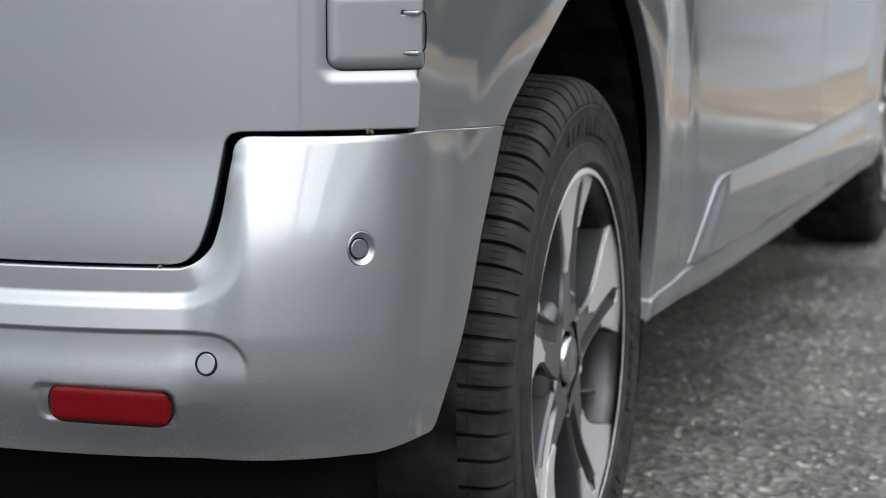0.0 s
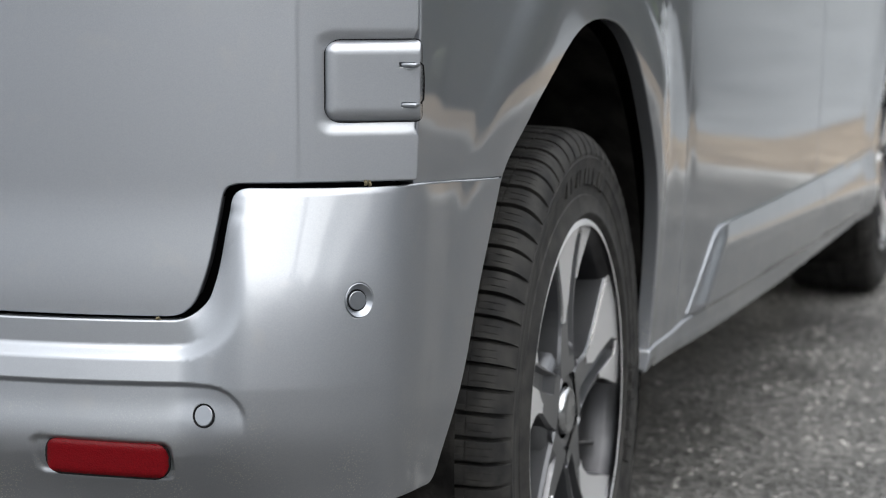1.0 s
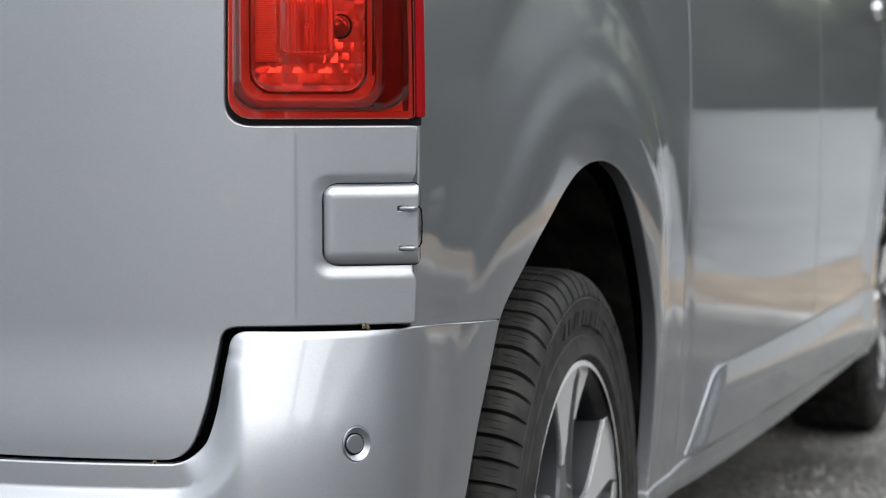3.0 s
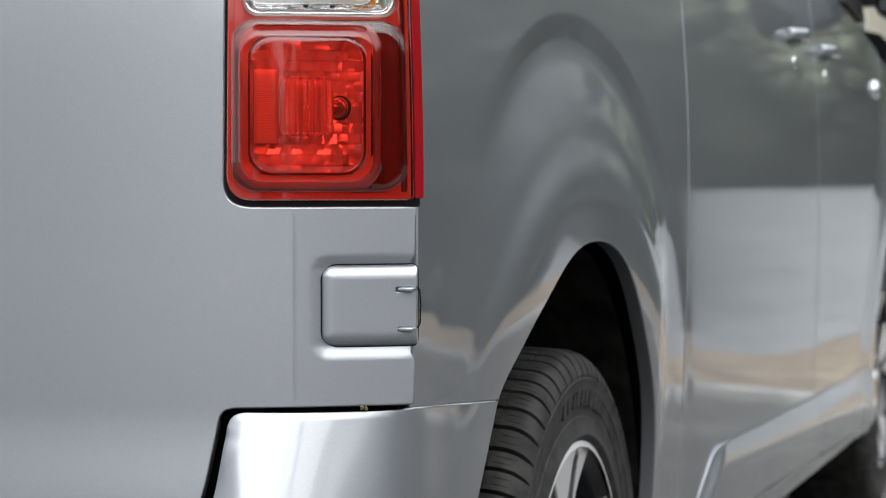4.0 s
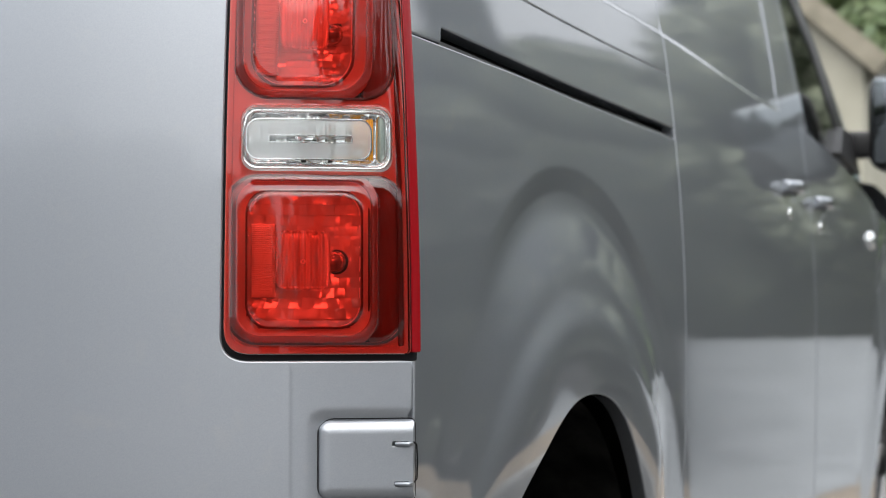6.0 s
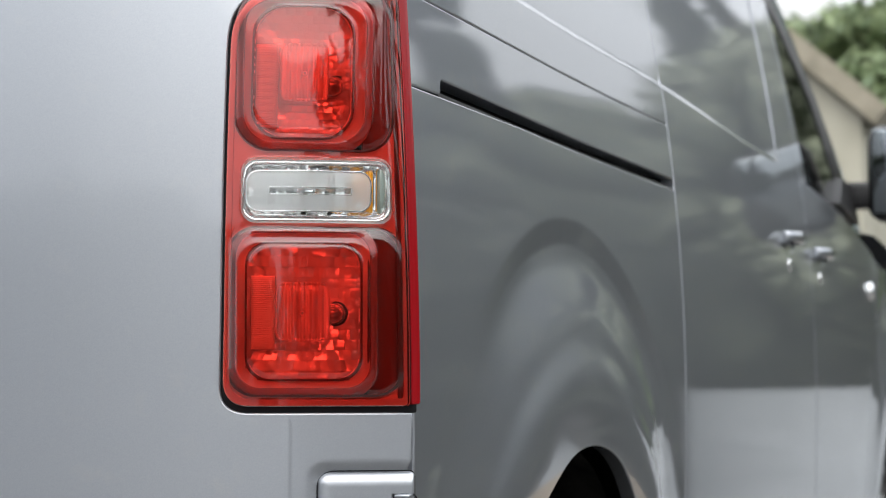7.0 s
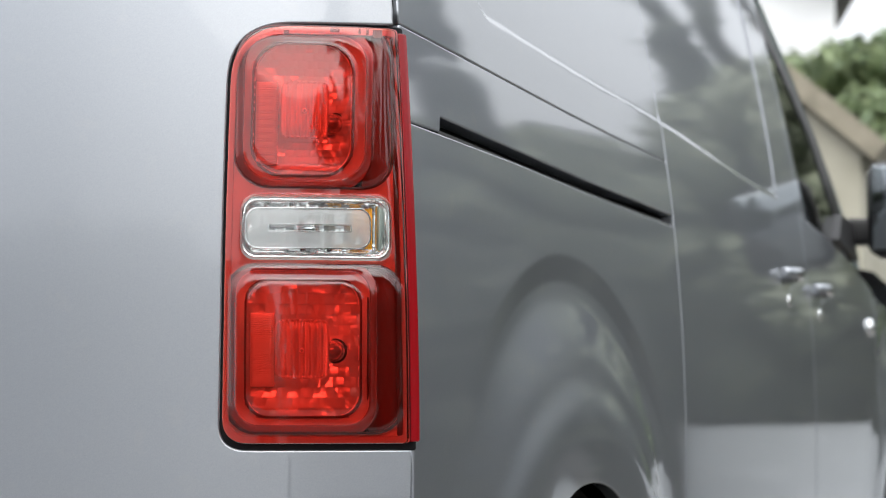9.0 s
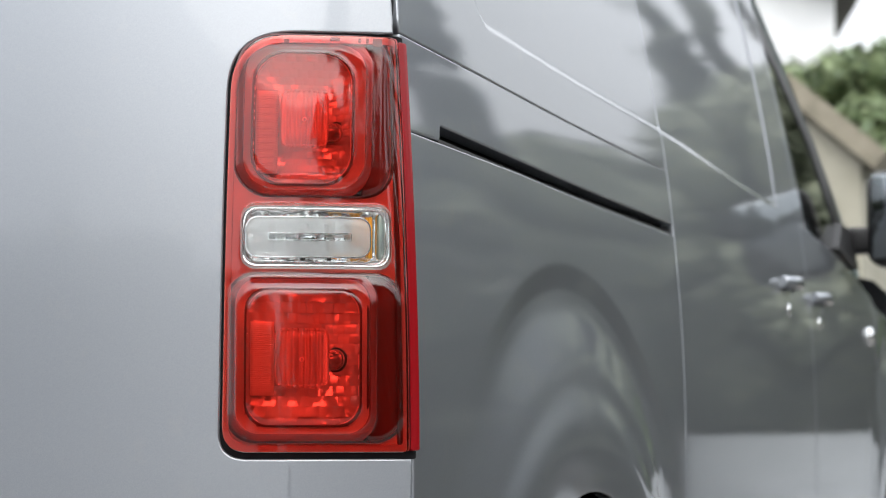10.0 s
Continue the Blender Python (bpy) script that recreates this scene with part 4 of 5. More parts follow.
def dome_shape(x, z, base, face, window, r):
    top = smooth((z - lz(face[2]) + 0.026) / 0.026)
    k = dome(sd_box(x, z, lx(base[0]), lx(base[1]), lz(base[3]), lz(base[2]), r), 0.0040 + 0.008 * top, 0.0030)
    broad = 0.0062 + 0.0105 * top
    k += dome(sd_box(x, z, lx(face[0]), lx(face[1]), lz(face[3]), lz(face[2]), r * 0.95), broad, 0.0062)
    k += 0.0007 * smooth(-sd_box(x, z, lx(window[0]), lx(window[1]), lz(window[3]), lz(window[2]), r * 0.8) / 0.0024)
    return k


def lens_k(s, z):
    x = TIGHT.at(s)[0]
    k = 0.004
    k += dome_shape(x + 0.012 * max(0.0, z - 1.08), z, (412, 706, 61, 353), (418, 662, 67, 347), (446, 630, 94, 324), 0.030)
    k += dome_shape(x, z, (401, 718, 486, 784), (408, 674, 491, 779), (440, 648, 520, 750), 0.021)
    k += dome(sd_box(x, z, *MIDDLE), 0.006, 0.007)
    return k


def lens_fn(s, z):
    return lamp_at(s, z, lens_k(s, z))


def lamp_loop(p0, p1, q0, q1, r, grow=0.0, n=8):
    """A rounded outline on the lamp from four edges."""
    return round_rect(LS(lx(p0)) - grow, LS(lx(p1)) + grow, lz(q1) - grow, lz(q0) + grow, r, n)


seal_out = fillet([(L1 + 0.001, 0.8290), (LS(-0.1062), 0.8290), (LS(-0.1028), 1.1810), (L1 + 0.001, 1.1825)], [0.001, 0.023, 0.050, 0.001], 12)
seal_in = fillet([(L1 - 0.001, 0.8375), (LS(-0.1015), 0.8370), (LS(-0.0981), 1.1757), (L1 - 0.001, 1.1755)], [0.001, 0.020, 0.044, 0.001], 12)
tail_lamp = part("tail_lamp", sheet([seal_out, seal_in], lambda s, z: lamp_at(s, z, -0.003), 0.004, 0.0012, 0.02), SEAL, van, "red and clear tail lamp in a black seal")
lens_loop = fillet([(LENS_END, 0.8345), (LS(-0.1032), 0.8345), (LS(-0.0998), 1.1775), (LENS_END, 1.1788)], [0.003, 0.021, 0.046, 0.003], 12)
mid_loop = round_rect(LS(MIDDLE[0]), LS(MIDDLE[1]), MIDDLE[2], MIDDLE[3], 0.013)
red_lens = part("red_lens", sheet([lens_loop, mid_loop], lens_fn, 0.0017, 0.0005, 0.0012), RED, tail_lamp, "glossy red lens with two raised domes")
part("clear_lens", sheet([mid_loop], lens_fn, 0.0024, 0.0, 0.0), CLEAR, tail_lamp, "clear lens of the indicator")

# silver carrier behind the lens, open where the reflector bowls sit
SILVER = material("lamp_carrier", (0.62, 0.62, 0.62), 0.35, 0.0)
vary(SILVER, (0.78, 0.78, 0.78), (0.92, 0.92, 0.92), 14)
BEZEL = material("lamp_bezel", (0.95, 0.95, 0.95), 0.28, 0.15)
LENS_EDGE = material("lens_edge", (0.66, 0.55, 0.55), 0.3, 0.1)
# dark tone for the shaded dome edges and sides, and for the mounting tabs
SHADE_AND_TABS = material("dome_shade_and_tabs", (0.12, 0.06, 0.06), 0.3, 0.1)
BULB = material("bulb_glass_dark", (0.42, 0.36, 0.34), 0.08, 0.7)
TRAY = material("indicator_tray", (0.86, 0.87, 0.87), 0.10, 0.9)
TRAY_END = material("greenish_clear_plastic", (0.36, 0.42, 0.38), 0.18, 0.2, Coat_Weight=1.0)
FACES = [((418, 658, 68, 347), (444, 630, 92, 326, 0.026)), ((408, 670, 489, 779), (437, 648, 516, 753, 0.019))]
BASES = [(410, 708, 62, 352, 0.030), (400, 719, 488, 783, 0.024)]
base_loops = [lamp_loop(*b) for b in BASES]
mid_win = lamp_loop(427, 700, 368, 475, 0.012)
carrier = part("lamp_carrier", sheet([lens_loop, mid_win] + base_loops, lambda s, z: lamp_at(s, z, -0.002), 0.006, 0.001, 0.004), SILVER, tail_lamp, "silver carrier behind the red lens")


# walls under the domes: their shade is put into this darker colour
DOME_WALL = material("shaded_dome_wall", (0.46, 0.34, 0.34), 0.25, 0.2)
inset = fillet([(LENS_END - 0.003, 0.8395), (LS(-0.1032) + 0.0040, 0.8395), (LS(-0.0998) + 0.0040, 1.1725), (LENS_END - 0.003, 1.1735)], [0.003, 0.019, 0.043, 0.003], 12)
part("lens_border", sheet([lens_loop, inset], lambda s, z: lamp_at(s, z, 0.0005), 0.004, 0.0004, 0.002), LENS_EDGE, tail_lamp, "red border of the lens")


def bezel(face, win, base, label):
    """The sloping wall from the edge of a dome down to its reflector bowl."""
    wx0, wx1, wz0, wz1 = lx(win[0]), lx(win[1]), lz(win[3]), lz(win[2])

    def fn(s, z):
        d = sd_box(TIGHT.at(s)[0], z, wx0, wx1, wz0, wz1, win[4])
        return lamp_at(s, z, -0.0035 - 0.010 * (1 - smooth(d / 0.013)))
    rim = lamp_loop(face[0] + 6, face[1] - 4, face[2] + 6, face[3] - 8, base[4] - 0.003)
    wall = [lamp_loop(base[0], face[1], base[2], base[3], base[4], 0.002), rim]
    part("dome_wall", sheet(wall, lambda s, z: lamp_at(s, z, -0.0035), 0.004, 0.0008, 0.006), DOME_WALL, tail_lamp, "wall under the edge of the dome, coloured darker for its shade")
    ring = [rim, lamp_loop(*win)]
    return part("bezel", sheet(ring, fn, 0.003, 0.0008, 0.008), BEZEL, tail_lamp, label)


for (face, win), base in zip(FACES, BASES):
    bezel(face, win, base, "bright bezel round the reflector bowl")
    # dark rings and a dark right side: shade of the dome put into colour
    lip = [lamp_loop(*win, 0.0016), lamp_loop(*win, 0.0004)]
    part("bezel_lip", sheet(lip, lambda s, z: lamp_at(s, z, -0.0098), 0.003, 0.0003, 0.002), SHADE_AND_TABS, tail_lamp, "thin dark ring for the shade round the reflector bowl")
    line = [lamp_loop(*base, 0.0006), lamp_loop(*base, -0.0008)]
    part("dome_line", sheet(line, lambda s, z: lamp_at(s, z, -0.0006), 0.003, 0.0002, 0.001), SHADE_AND_TABS, tail_lamp, "thin dark ring for the shade at the foot of the dome")

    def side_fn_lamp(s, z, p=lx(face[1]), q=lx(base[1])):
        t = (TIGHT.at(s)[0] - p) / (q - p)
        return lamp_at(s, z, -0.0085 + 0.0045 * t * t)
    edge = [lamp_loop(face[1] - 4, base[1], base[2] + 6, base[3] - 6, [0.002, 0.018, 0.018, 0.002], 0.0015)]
    part("dark_side", sheet(edge, side_fn_lamp, 0.004, 0.001, 0.003), SHADE_AND_TABS, tail_lamp, "dark sheet for the shade on the right side of the dome")
part("edge_strip", sheet([round_rect(-0.0012, L1 - 0.003, 0.836, 1.1765, 0.001)], lambda s, z: lamp_at(s, z, 0.0025), 0.006, 0.0012, 0.004), DEEP_RED, tail_lamp, "solid red edge of the lamp")
part("edge_line", sheet([round_rect(-0.0044, -0.0008, 0.838, 1.174, 0.001)], lambda s, z: lamp_at(s, z, 0.0015), 0.006, 0.0005, 0.001), SEAL, tail_lamp, "black line along the lamp edge")
# dark strip over the carrier, colouring in the shade by the lamp edge
part("dark_border", sheet([round_rect(LS(lx(710)), -0.0046, 0.840, 1.172, 0.0015)], lambda s, z: lamp_at(s, z, -0.0004), 0.005, 0.0004, 0.001), SHADE_AND_TABS, tail_lamp, "dark strip for the shade beside the lamp edge")
for p0, p1, q0, q1 in ((499, 508, 71, 78), (583, 600, 66, 72), (634, 638, 66, 74), (648, 652, 66, 75), (660, 676, 66, 80)):
    part("lens_tab", sheet([lamp_loop(p0, p1, q0, q1, 0.0006, 0.0, 3)], lambda s, z: lamp_at(s, z, 0.0008), 0.003, 0.0002, 0.001), SHADE_AND_TABS, tail_lamp, "small dark mounting tab")


def bowl(win, bulb, depth, step, seed):
    """A faceted reflector: rows of small pillowed mirrors fanning out from the bulb, in a hollow."""
    rng = random.Random(seed)
    p0, p1, q0, q1 = win[0] - 3, win[1] + 3, win[2] - 3, win[3] + 3
    c, w, h = ((p0 + p1) / 2, (q0 + q1) / 2), (p1 - p0) / 2, (q1 - q0) / 2

    def k_at(p, q):
        e = min(1.0, max(abs(p - c[0]) / w, abs(q - c[1]) / h))
        d = math.hypot((p - bulb[0]) / w, (q - bulb[1]) / h) / 2
        return -0.012 - depth * (1 - e ** 4) * (1 - 0.60 * min(1.0, d) ** 1.3)

    verts, faces = [], []
    m = 4
    for j in range(-20, 21):
        qa = bulb[1] + (j - 0.5) * step * 1.02
        if qa > q1 or qa + step < q0:
            continue
        for i in range(-19, 20):
            fan = 0.62 * min(1.0, abs(j) * step / 130)
            off = 0.5 * (j % 2)
            t1, t2 = rng.uniform(-0.12, 0.12), rng.uniform(-0.04, 0.20)
            grid, keep = [], False
            for a in range(m + 1):
                for b in range(m + 1):
                    u, v = a / m, b / m
                    q = qa + v * step * 1.02
                    side = i + off - 0.5 + u
                    lean = 1 + fan * (abs(q - bulb[1]) / max(1.0, abs(j) * step) if j else 0.0) * (1.0 if side < 0 else 0.35)
                    p = bulb[0] + side * step * lean
                    keep = keep or (p0 < p < p1 and q0 < q < q1)
                    puff = 0.000024 * step * (1 - (2 * u - 1) ** 2) + 0.000018 * step * (1 - (2 * v - 1) ** 2)
                    tilt = (t1 * (u - 0.5) + t2 * (v - 0.5)) * step * 0.00044
                    pc, qc = min(p1, max(p0, p)), min(q1, max(q0, q))
                    grid.append(lamp_at(LS(lx(pc)), lz(qc), k_at(pc, qc) + puff + tilt))
            if not keep or not (p0 - 3 < bulb[0] + (i + off) * step * (1 + fan * (1.0 if i < 0 else 0.35)) < p1 + 3):
                continue
            base = len(verts)
            verts += grid
            for a in range(m):
                for b in range(m):
                    q = base + a * (m + 1) + b
                    faces.append((q, q + 1, q + m + 2, q + m + 1))
    return part("reflector", mesh_of("reflector", verts, faces), REFLECTOR, tail_lamp, "faceted chrome reflector bowl")


def fluted(name, p0, p1, q0, q1, k, mat, flutes, across, amp, label):
    s0, s1, z0, z1 = LS(lx(p0)), LS(lx(p1)), lz(q1), lz(q0)
    nu, nv = (flutes * 6, 72) if across else (12, flutes * 6)
    verts, faces = [], []
    for i in range(nu + 1):
        for j in range(nv + 1):
            u, v = i / nu, j / nv
            w = (u if across else v) * flutes % 1.0
            soft = 1 - max(abs(2 * u - 1), abs(2 * v - 1)) ** 10
            row = 0.30 * amp * (1 - abs(2 * ((v * 18 + w) % 1.0) - 1)) if across and (u * flutes) % 3 > 1 else 0.0
            rim = 0.0022 * smooth((max(abs(2 * u - 1), abs(2 * v - 1)) - 0.90) / 0.05) if across else 0.0
            uu, vv = 2 * u - 1, 2 * v - 1
            if across:
                uu, vv = uu * math.sqrt(1 - 0.16 * vv ** 6), vv * math.sqrt(1 - 0.16 * uu ** 6)
            verts.append(lamp_at((s0 + s1) / 2 + (s1 - s0) / 2 * uu, (z0 + z1) / 2 + (z1 - z0) / 2 * vv, k - 0.004 * (1 - soft) + amp * (1 - (2 * w - 1) ** 2) + row + rim))
    for i in range(nu):
        for j in range(nv):
            q = i * (nv + 1) + j
            faces.append((q, q + nv + 1, q + nv + 2, q + 1))
    return part(name, mesh_of(name, verts, faces), mat, tail_lamp, label)


OPTIC = material("inner_optic", (0.92, 0.80, 0.76), 0.09, 0.55, Coat_Weight=0.5)
for (face, win), bulb, opt, ribs, step, seed in ((FACES[0], (598, 232), (496, 586, 160, 264), (448, 492, 160, 310), 13.0, 3), (FACES[1], (604, 638), (491, 592, 584, 688), (444, 490, 572, 702), 18.0, 8)):
    bowl(win, bulb, 0.017, step, seed)
    block = fluted("optic_block", *opt, -0.0045, OPTIC, 9, True, 0.0026, "fluted red optic block")
    stud = lathe([(0.0, 0.0022), (-0.0014, 0.0020), (-0.0014, 0.0012), (0.0, 0.0010)], 18, "y")
    stud.transform(Matrix.Translation(lamp_at(LS(lx((opt[0] + opt[1]) / 2)), lz((opt[2] + opt[3]) / 2 + 3), -0.001)))
    part("optic_stud", stud, BEZEL, block, "small round moulding mark")
    fluted("ribbed_strip", *ribs, -0.0085, SILVER, 36, False, 0.0007, "finely ribbed strip")
    s, z = LS(lx(bulb[0])), lz(bulb[1])
    p = Vector(lamp_at(s, z, -0.022))
    bm = bmesh.new()
    bmesh.ops.create_uvsphere(bm, u_segments=20, v_segments=14, radius=0.0085)
    for v in bm.verts:
        v.co = p + Vector((v.co.x, v.co.y * 1.4, v.co.z))
    for f in bm.faces:
        f.smooth = True
    bulb_part = part("bulb", bm, BULB, tail_lamp, "clear glass bulb")
    me = lathe([(0.004, 0.0106), (0.0, 0.0104), (-0.001, 0.0090)], 24, "y")
    me.transform(Matrix.Translation(p + Vector((0.0, 0.004, 0))))
    part("bulb_socket", me, BLACK, tail_lamp, "black bulb socket")

# indicator: bright tray, frosted plate with a slot, amber pieces
TR = (lx(427), lx(700), lz(475), lz(368), 0.012)


def tray_fn(s, z):
    d = -sd_box(TIGHT.at(s)[0], z, *TR)
    wave = 0.0009 * math.sin(TIGHT.at(s)[0] * 420) * smooth((d - 0.006) / 0.004)
    return lamp_at(s, z, -0.001 - 0.010 * smooth(d / 0.012) + wave)


part("indicator_tray", sheet([lamp_loop(427, 700, 368, 475, 0.012)], tray_fn, 0.0022, 0.0004, 0.001), TRAY, tail_lamp, "bright chrome indicator tray")
fluted("tray_end", 676, 696, 378, 468, -0.006, TRAY_END, 2, True, 0.002, "greenish clear end of the indicator")
plate_out, plate_slot = lamp_loop(436, 660, 390, 459, 0.010), lamp_loop(478, 627, 418, 430, 0.0012, 0.0, 3)
part("frosted_plate", sheet([plate_out, plate_slot], lambda s, z: lamp_at(s, z, 0.0020), 0.004, 0.0008, 0.0015), FROST, tail_lamp, "frosted plate with a slot")
part("plate_rim", sheet([lamp_loop(434.5, 661.5, 388.5, 460.5, 0.0106), lamp_loop(436, 660, 390, 459, 0.010)], lambda s, z: lamp_at(s, z, 0.0030), 0.004, 0.0003, 0.002), TRAY, tail_lamp, "bright rim of the plate")
part("slot_rim", sheet([lamp_loop(477.3, 627.7, 417.3, 430.7, 0.0013, 0.0, 3), plate_slot], lambda s, z: lamp_at(s, z, 0.0028), 0.003, 0.0002, 0.001), TRAY, tail_lamp, "bright rim of the slot")
fluted("amber_piece", 650, 670, 380, 470, -0.009, AMBER, 4, True, 0.0015, "amber indicator plastic")
fluted("amber_piece", 590, 650, 450, 472, -0.009, AMBER, 7, True, 0.0015, "amber indicator plastic")
fluted("amber_piece", 632, 650, 380, 440, -0.0105, AMBER, 2, True, 0.0015, "amber indicator plastic")
fluted("indicator_flutes", 498, 586, 447, 473, -0.0085, CHROME, 6, True, 0.0022, "bright chrome flutes below the bulb")
fluted("indicator_flutes", 505, 580, 372, 392, -0.0085, CHROME, 4, True, 0.0020, "bright chrome flutes above the bulb")
for p in (540, 588):
    part("flute_gap", sheet([lamp_loop(p, p + 6, 452, 466, 0.0008, 0.0, 3)], lambda s, z: lamp_at(s, z, -0.0055), 0.003, 0.0004, 0.001), BLACK, tail_lamp, "small black sheet standing in for the shade inside the slot")
p = Vector(lamp_at(LS(lx(548)), lz(425), -0.0085))
bm = bmesh.new()
bmesh.ops.create_uvsphere(bm, u_segments=24, v_segments=16, radius=0.0095)
for v in bm.verts:
    v.co = p + Vector((v.co.x * 1.1, v.co.y * 0.55, v.co.z))
for f in bm.faces:
    f.smooth = True
part("indicator_bulb", bm, CHROME, tail_lamp, "silvered indicator bulb")


# ---- door handles, side marker, mirror ----
def door_handle(y, z):
    x = side_x(y, z)
    cup = lathe([(0.0015, 0.055), (0.003, 0.051), (-0.006, 0.050), (-0.012, 0.0)], 28, "x")
    cup.transform(Matrix.Translation((x, y, z - 0.004)) @ Matrix.Diagonal((1, 1.0, 0.46, 1)))
    h = part("door_handle", cup, SENSOR, van, "grey pull handle in a dished cup")
    bm = bmesh.new()
    rows = []
    for i in range(15):
        t = i / 14
        yy = y - 0.065 + 0.13 * t
        lift = 0.022 * math.sin(math.pi * min(1.0, max(0.0, (t - 0.02) / 0.96))) ** 0.45 + 0.002
        hh = 0.0125 - 0.003 * abs(2 * t - 1)
        rows.append([bm.verts.new((x + lift + 0.007 * math.cos(a), yy, z + 0.004 + hh * math.sin(a))) for a in np.linspace(0, 2 * math.pi, 13)[:-1]])
    for a, b in zip(rows[:-1], rows[1:]):
        for j in range(12):
            f = bm.faces.new((a[j], a[(j + 1) % 12], b[(j + 1) % 12], b[j]))
            f.smooth = True
    bm.faces.new(rows[0])
    bm.faces.new(rows[-1][::-1])
    bmesh.ops.recalc_face_normals(bm, faces=bm.faces[:])
    part("pull_bar", bm, SENSOR, h, "glossy grey pull bar")
    lock = lathe([(-0.004, 0.013), (0.004, 0.013), (0.006, 0.011), (0.0065, 0.0)], 24, "x")
    lock.transform(Matrix.Translation((x, y - 0.005, z - 0.045)))
    part("lock_cylinder", lock, CHROME, h, "chrome lock cylinder")
    for q in [h] + list(h.children):
        q.data.transform(Matrix.Translation((x, y, z)) @ Matrix.Scale(0.95, 4) @ Matrix.Translation((-x, -y, -z)))
    return h


door_handle(1.345, 1.087)
door_handle(1.715, 1.079)
marker = lathe([(-0.002, 0.022), (0.006, 0.020), (0.011, 0.012), (0.0125, 0.0)], 24, "x")
marker.transform(Matrix.Translation((side_x(2.52, 1.04), 2.52, 1.04)))
part("side_marker", marker, CHROME, van, "small round side marker lamp")

mirror = part("door_mirror", box_bm(0.072, 0.29, 2.31, 2.43, 1.185, 1.395, 0.035, 4), BLACK, van, "black plastic door mirror on a short arm")
MIRROR = material("mirror_glass", (0.30, 0.33, 0.35), 0.03, 1.0)
mg = box_bm(-0.095, 0.095, -0.004, 0.004, -0.09, 0.09, 0.003)
bmesh.ops.transform(mg, matrix=pose(0.181, 2.306, 1.29, 7, 0, 6), verts=mg.verts[:])
part("mirror_glass", mg, MIRROR, mirror, "mirror glass")
part("mirror_arm", box_bm(0.02, 0.12, 2.33, 2.40, 1.215, 1.272, 0.012, 3), BLACK, mirror)
foot = bmesh.new()
tri = [(2.05, 1.205), (2.36, 1.180), (2.33, 1.262), (2.16, 1.265)]
fr = [foot.verts.new((side_x(y, z) + 0.012, y, z)) for y, z in tri]
bk = [foot.verts.new((side_x(y, z) - 0.03, y, z)) for y, z in tri]
foot.faces.new(fr)
foot.faces.new(bk[::-1])
for i in range(4):
    foot.faces.new((fr[i], bk[i], bk[(i + 1) % 4], fr[(i + 1) % 4]))
bmesh.ops.recalc_face_normals(foot, faces=foot.faces[:])
part("mirror_foot", foot, BLACK, mirror, "black triangular mirror foot")

# bits of dried moss caught in the bumper gap
for x, z, r, seed in ((-0.0005, 0.6625, 0.0042, 1), (-0.160, 0.5515, 0.0034, 2)):
    rng = random.Random(seed)
    bm = bmesh.new()
    for _ in range(7):
        c = Vector((x + rng.uniform(-1, 1) * r * 0.8, rear_y(x, z) - 0.004 + rng.uniform(-1, 1) * r * 0.5, z + rng.uniform(-0.6, 0.6) * r))
        made = bmesh.ops.create_icosphere(bm, subdivisions=1, radius=r * rng.uniform(0.25, 0.5))
        for v in made["verts"]:
            v.co = c + v.co * rng.uniform(0.7, 1.3)
    tagged(part("moss_tuft", bm, MOSS), "dried brown moss tuft caught in the bumper gap", "moss")


# ---- surroundings ----
def ground_material(name, low, high, scale, rough_lo, rough_hi, stone=None):
    m = material(name, low, 0.8)
    n, l, b = nodes_of(m)
    tc, vo, ra = n.new("ShaderNodeTexCoord"), n.new("ShaderNodeTexVoronoi"), n.new("ShaderNodeValToRGB")
    big, br, mul = n.new("ShaderNodeTexNoise"), n.new("ShaderNodeMapRange"), n.new("ShaderNodeMix")
    vo.inputs["Scale"].default_value = scale
    ra.color_ramp.elements[0].color, ra.color_ramp.elements[1].color = (*low, 1), (*high, 1)
    if stone:
        e = ra.color_ramp.elements.new(0.86)
        e.color = (*high, 1)
        ra.color_ramp.elements[-1].color = (*stone, 1)
    big.inputs["Scale"].default_value, big.inputs["Detail"].default_value = 2.2, 8
    br.inputs["From Min"].default_value, br.inputs["From Max"].default_value = 0.3, 0.7
    br.inputs["To Min"].default_value, br.inputs["To Max"].default_value = 0.45, 1.4
    mul.data_type, mul.blend_type = "RGBA", "MULTIPLY"
    mul.inputs[0].default_value = 1.0
    l.new(tc.outputs["Object"], vo.inputs["Vector"])
    l.new(tc.outputs["Object"], big.inputs["Vector"])
    l.new(vo.outputs["Color"], ra.inputs["Fac"])
    l.new(big.outputs["Fac"], br.inputs["Value"])
    l.new(ra.outputs["Color"], mul.inputs[6])
    l.new(br.outputs["Result"], mul.inputs[7])
    l.new(mul.outputs[2], b.inputs["Base Color"])
    rr = n.new("ShaderNodeMapRange")
    rr.inputs["From Min"].default_value, rr.inputs["From Max"].default_value = 0.35, 0.65
    rr.inputs["To Min"].default_value, rr.inputs["To Max"].default_value = rough_lo, rough_hi
    l.new(big.outputs["Fac"], rr.inputs["Value"])
    l.new(rr.outputs["Result"], b.inputs["Roughness"])
    bu = n.new("ShaderNodeBump")
    bu.inputs["Strength"].default_value, bu.inputs["Distance"].default_value = 0.9, 0.006
    l.new(vo.outputs["Distance"], bu.inputs["Height"])
    l.new(bu.outputs["Normal"], b.inputs["Normal"])
    return m


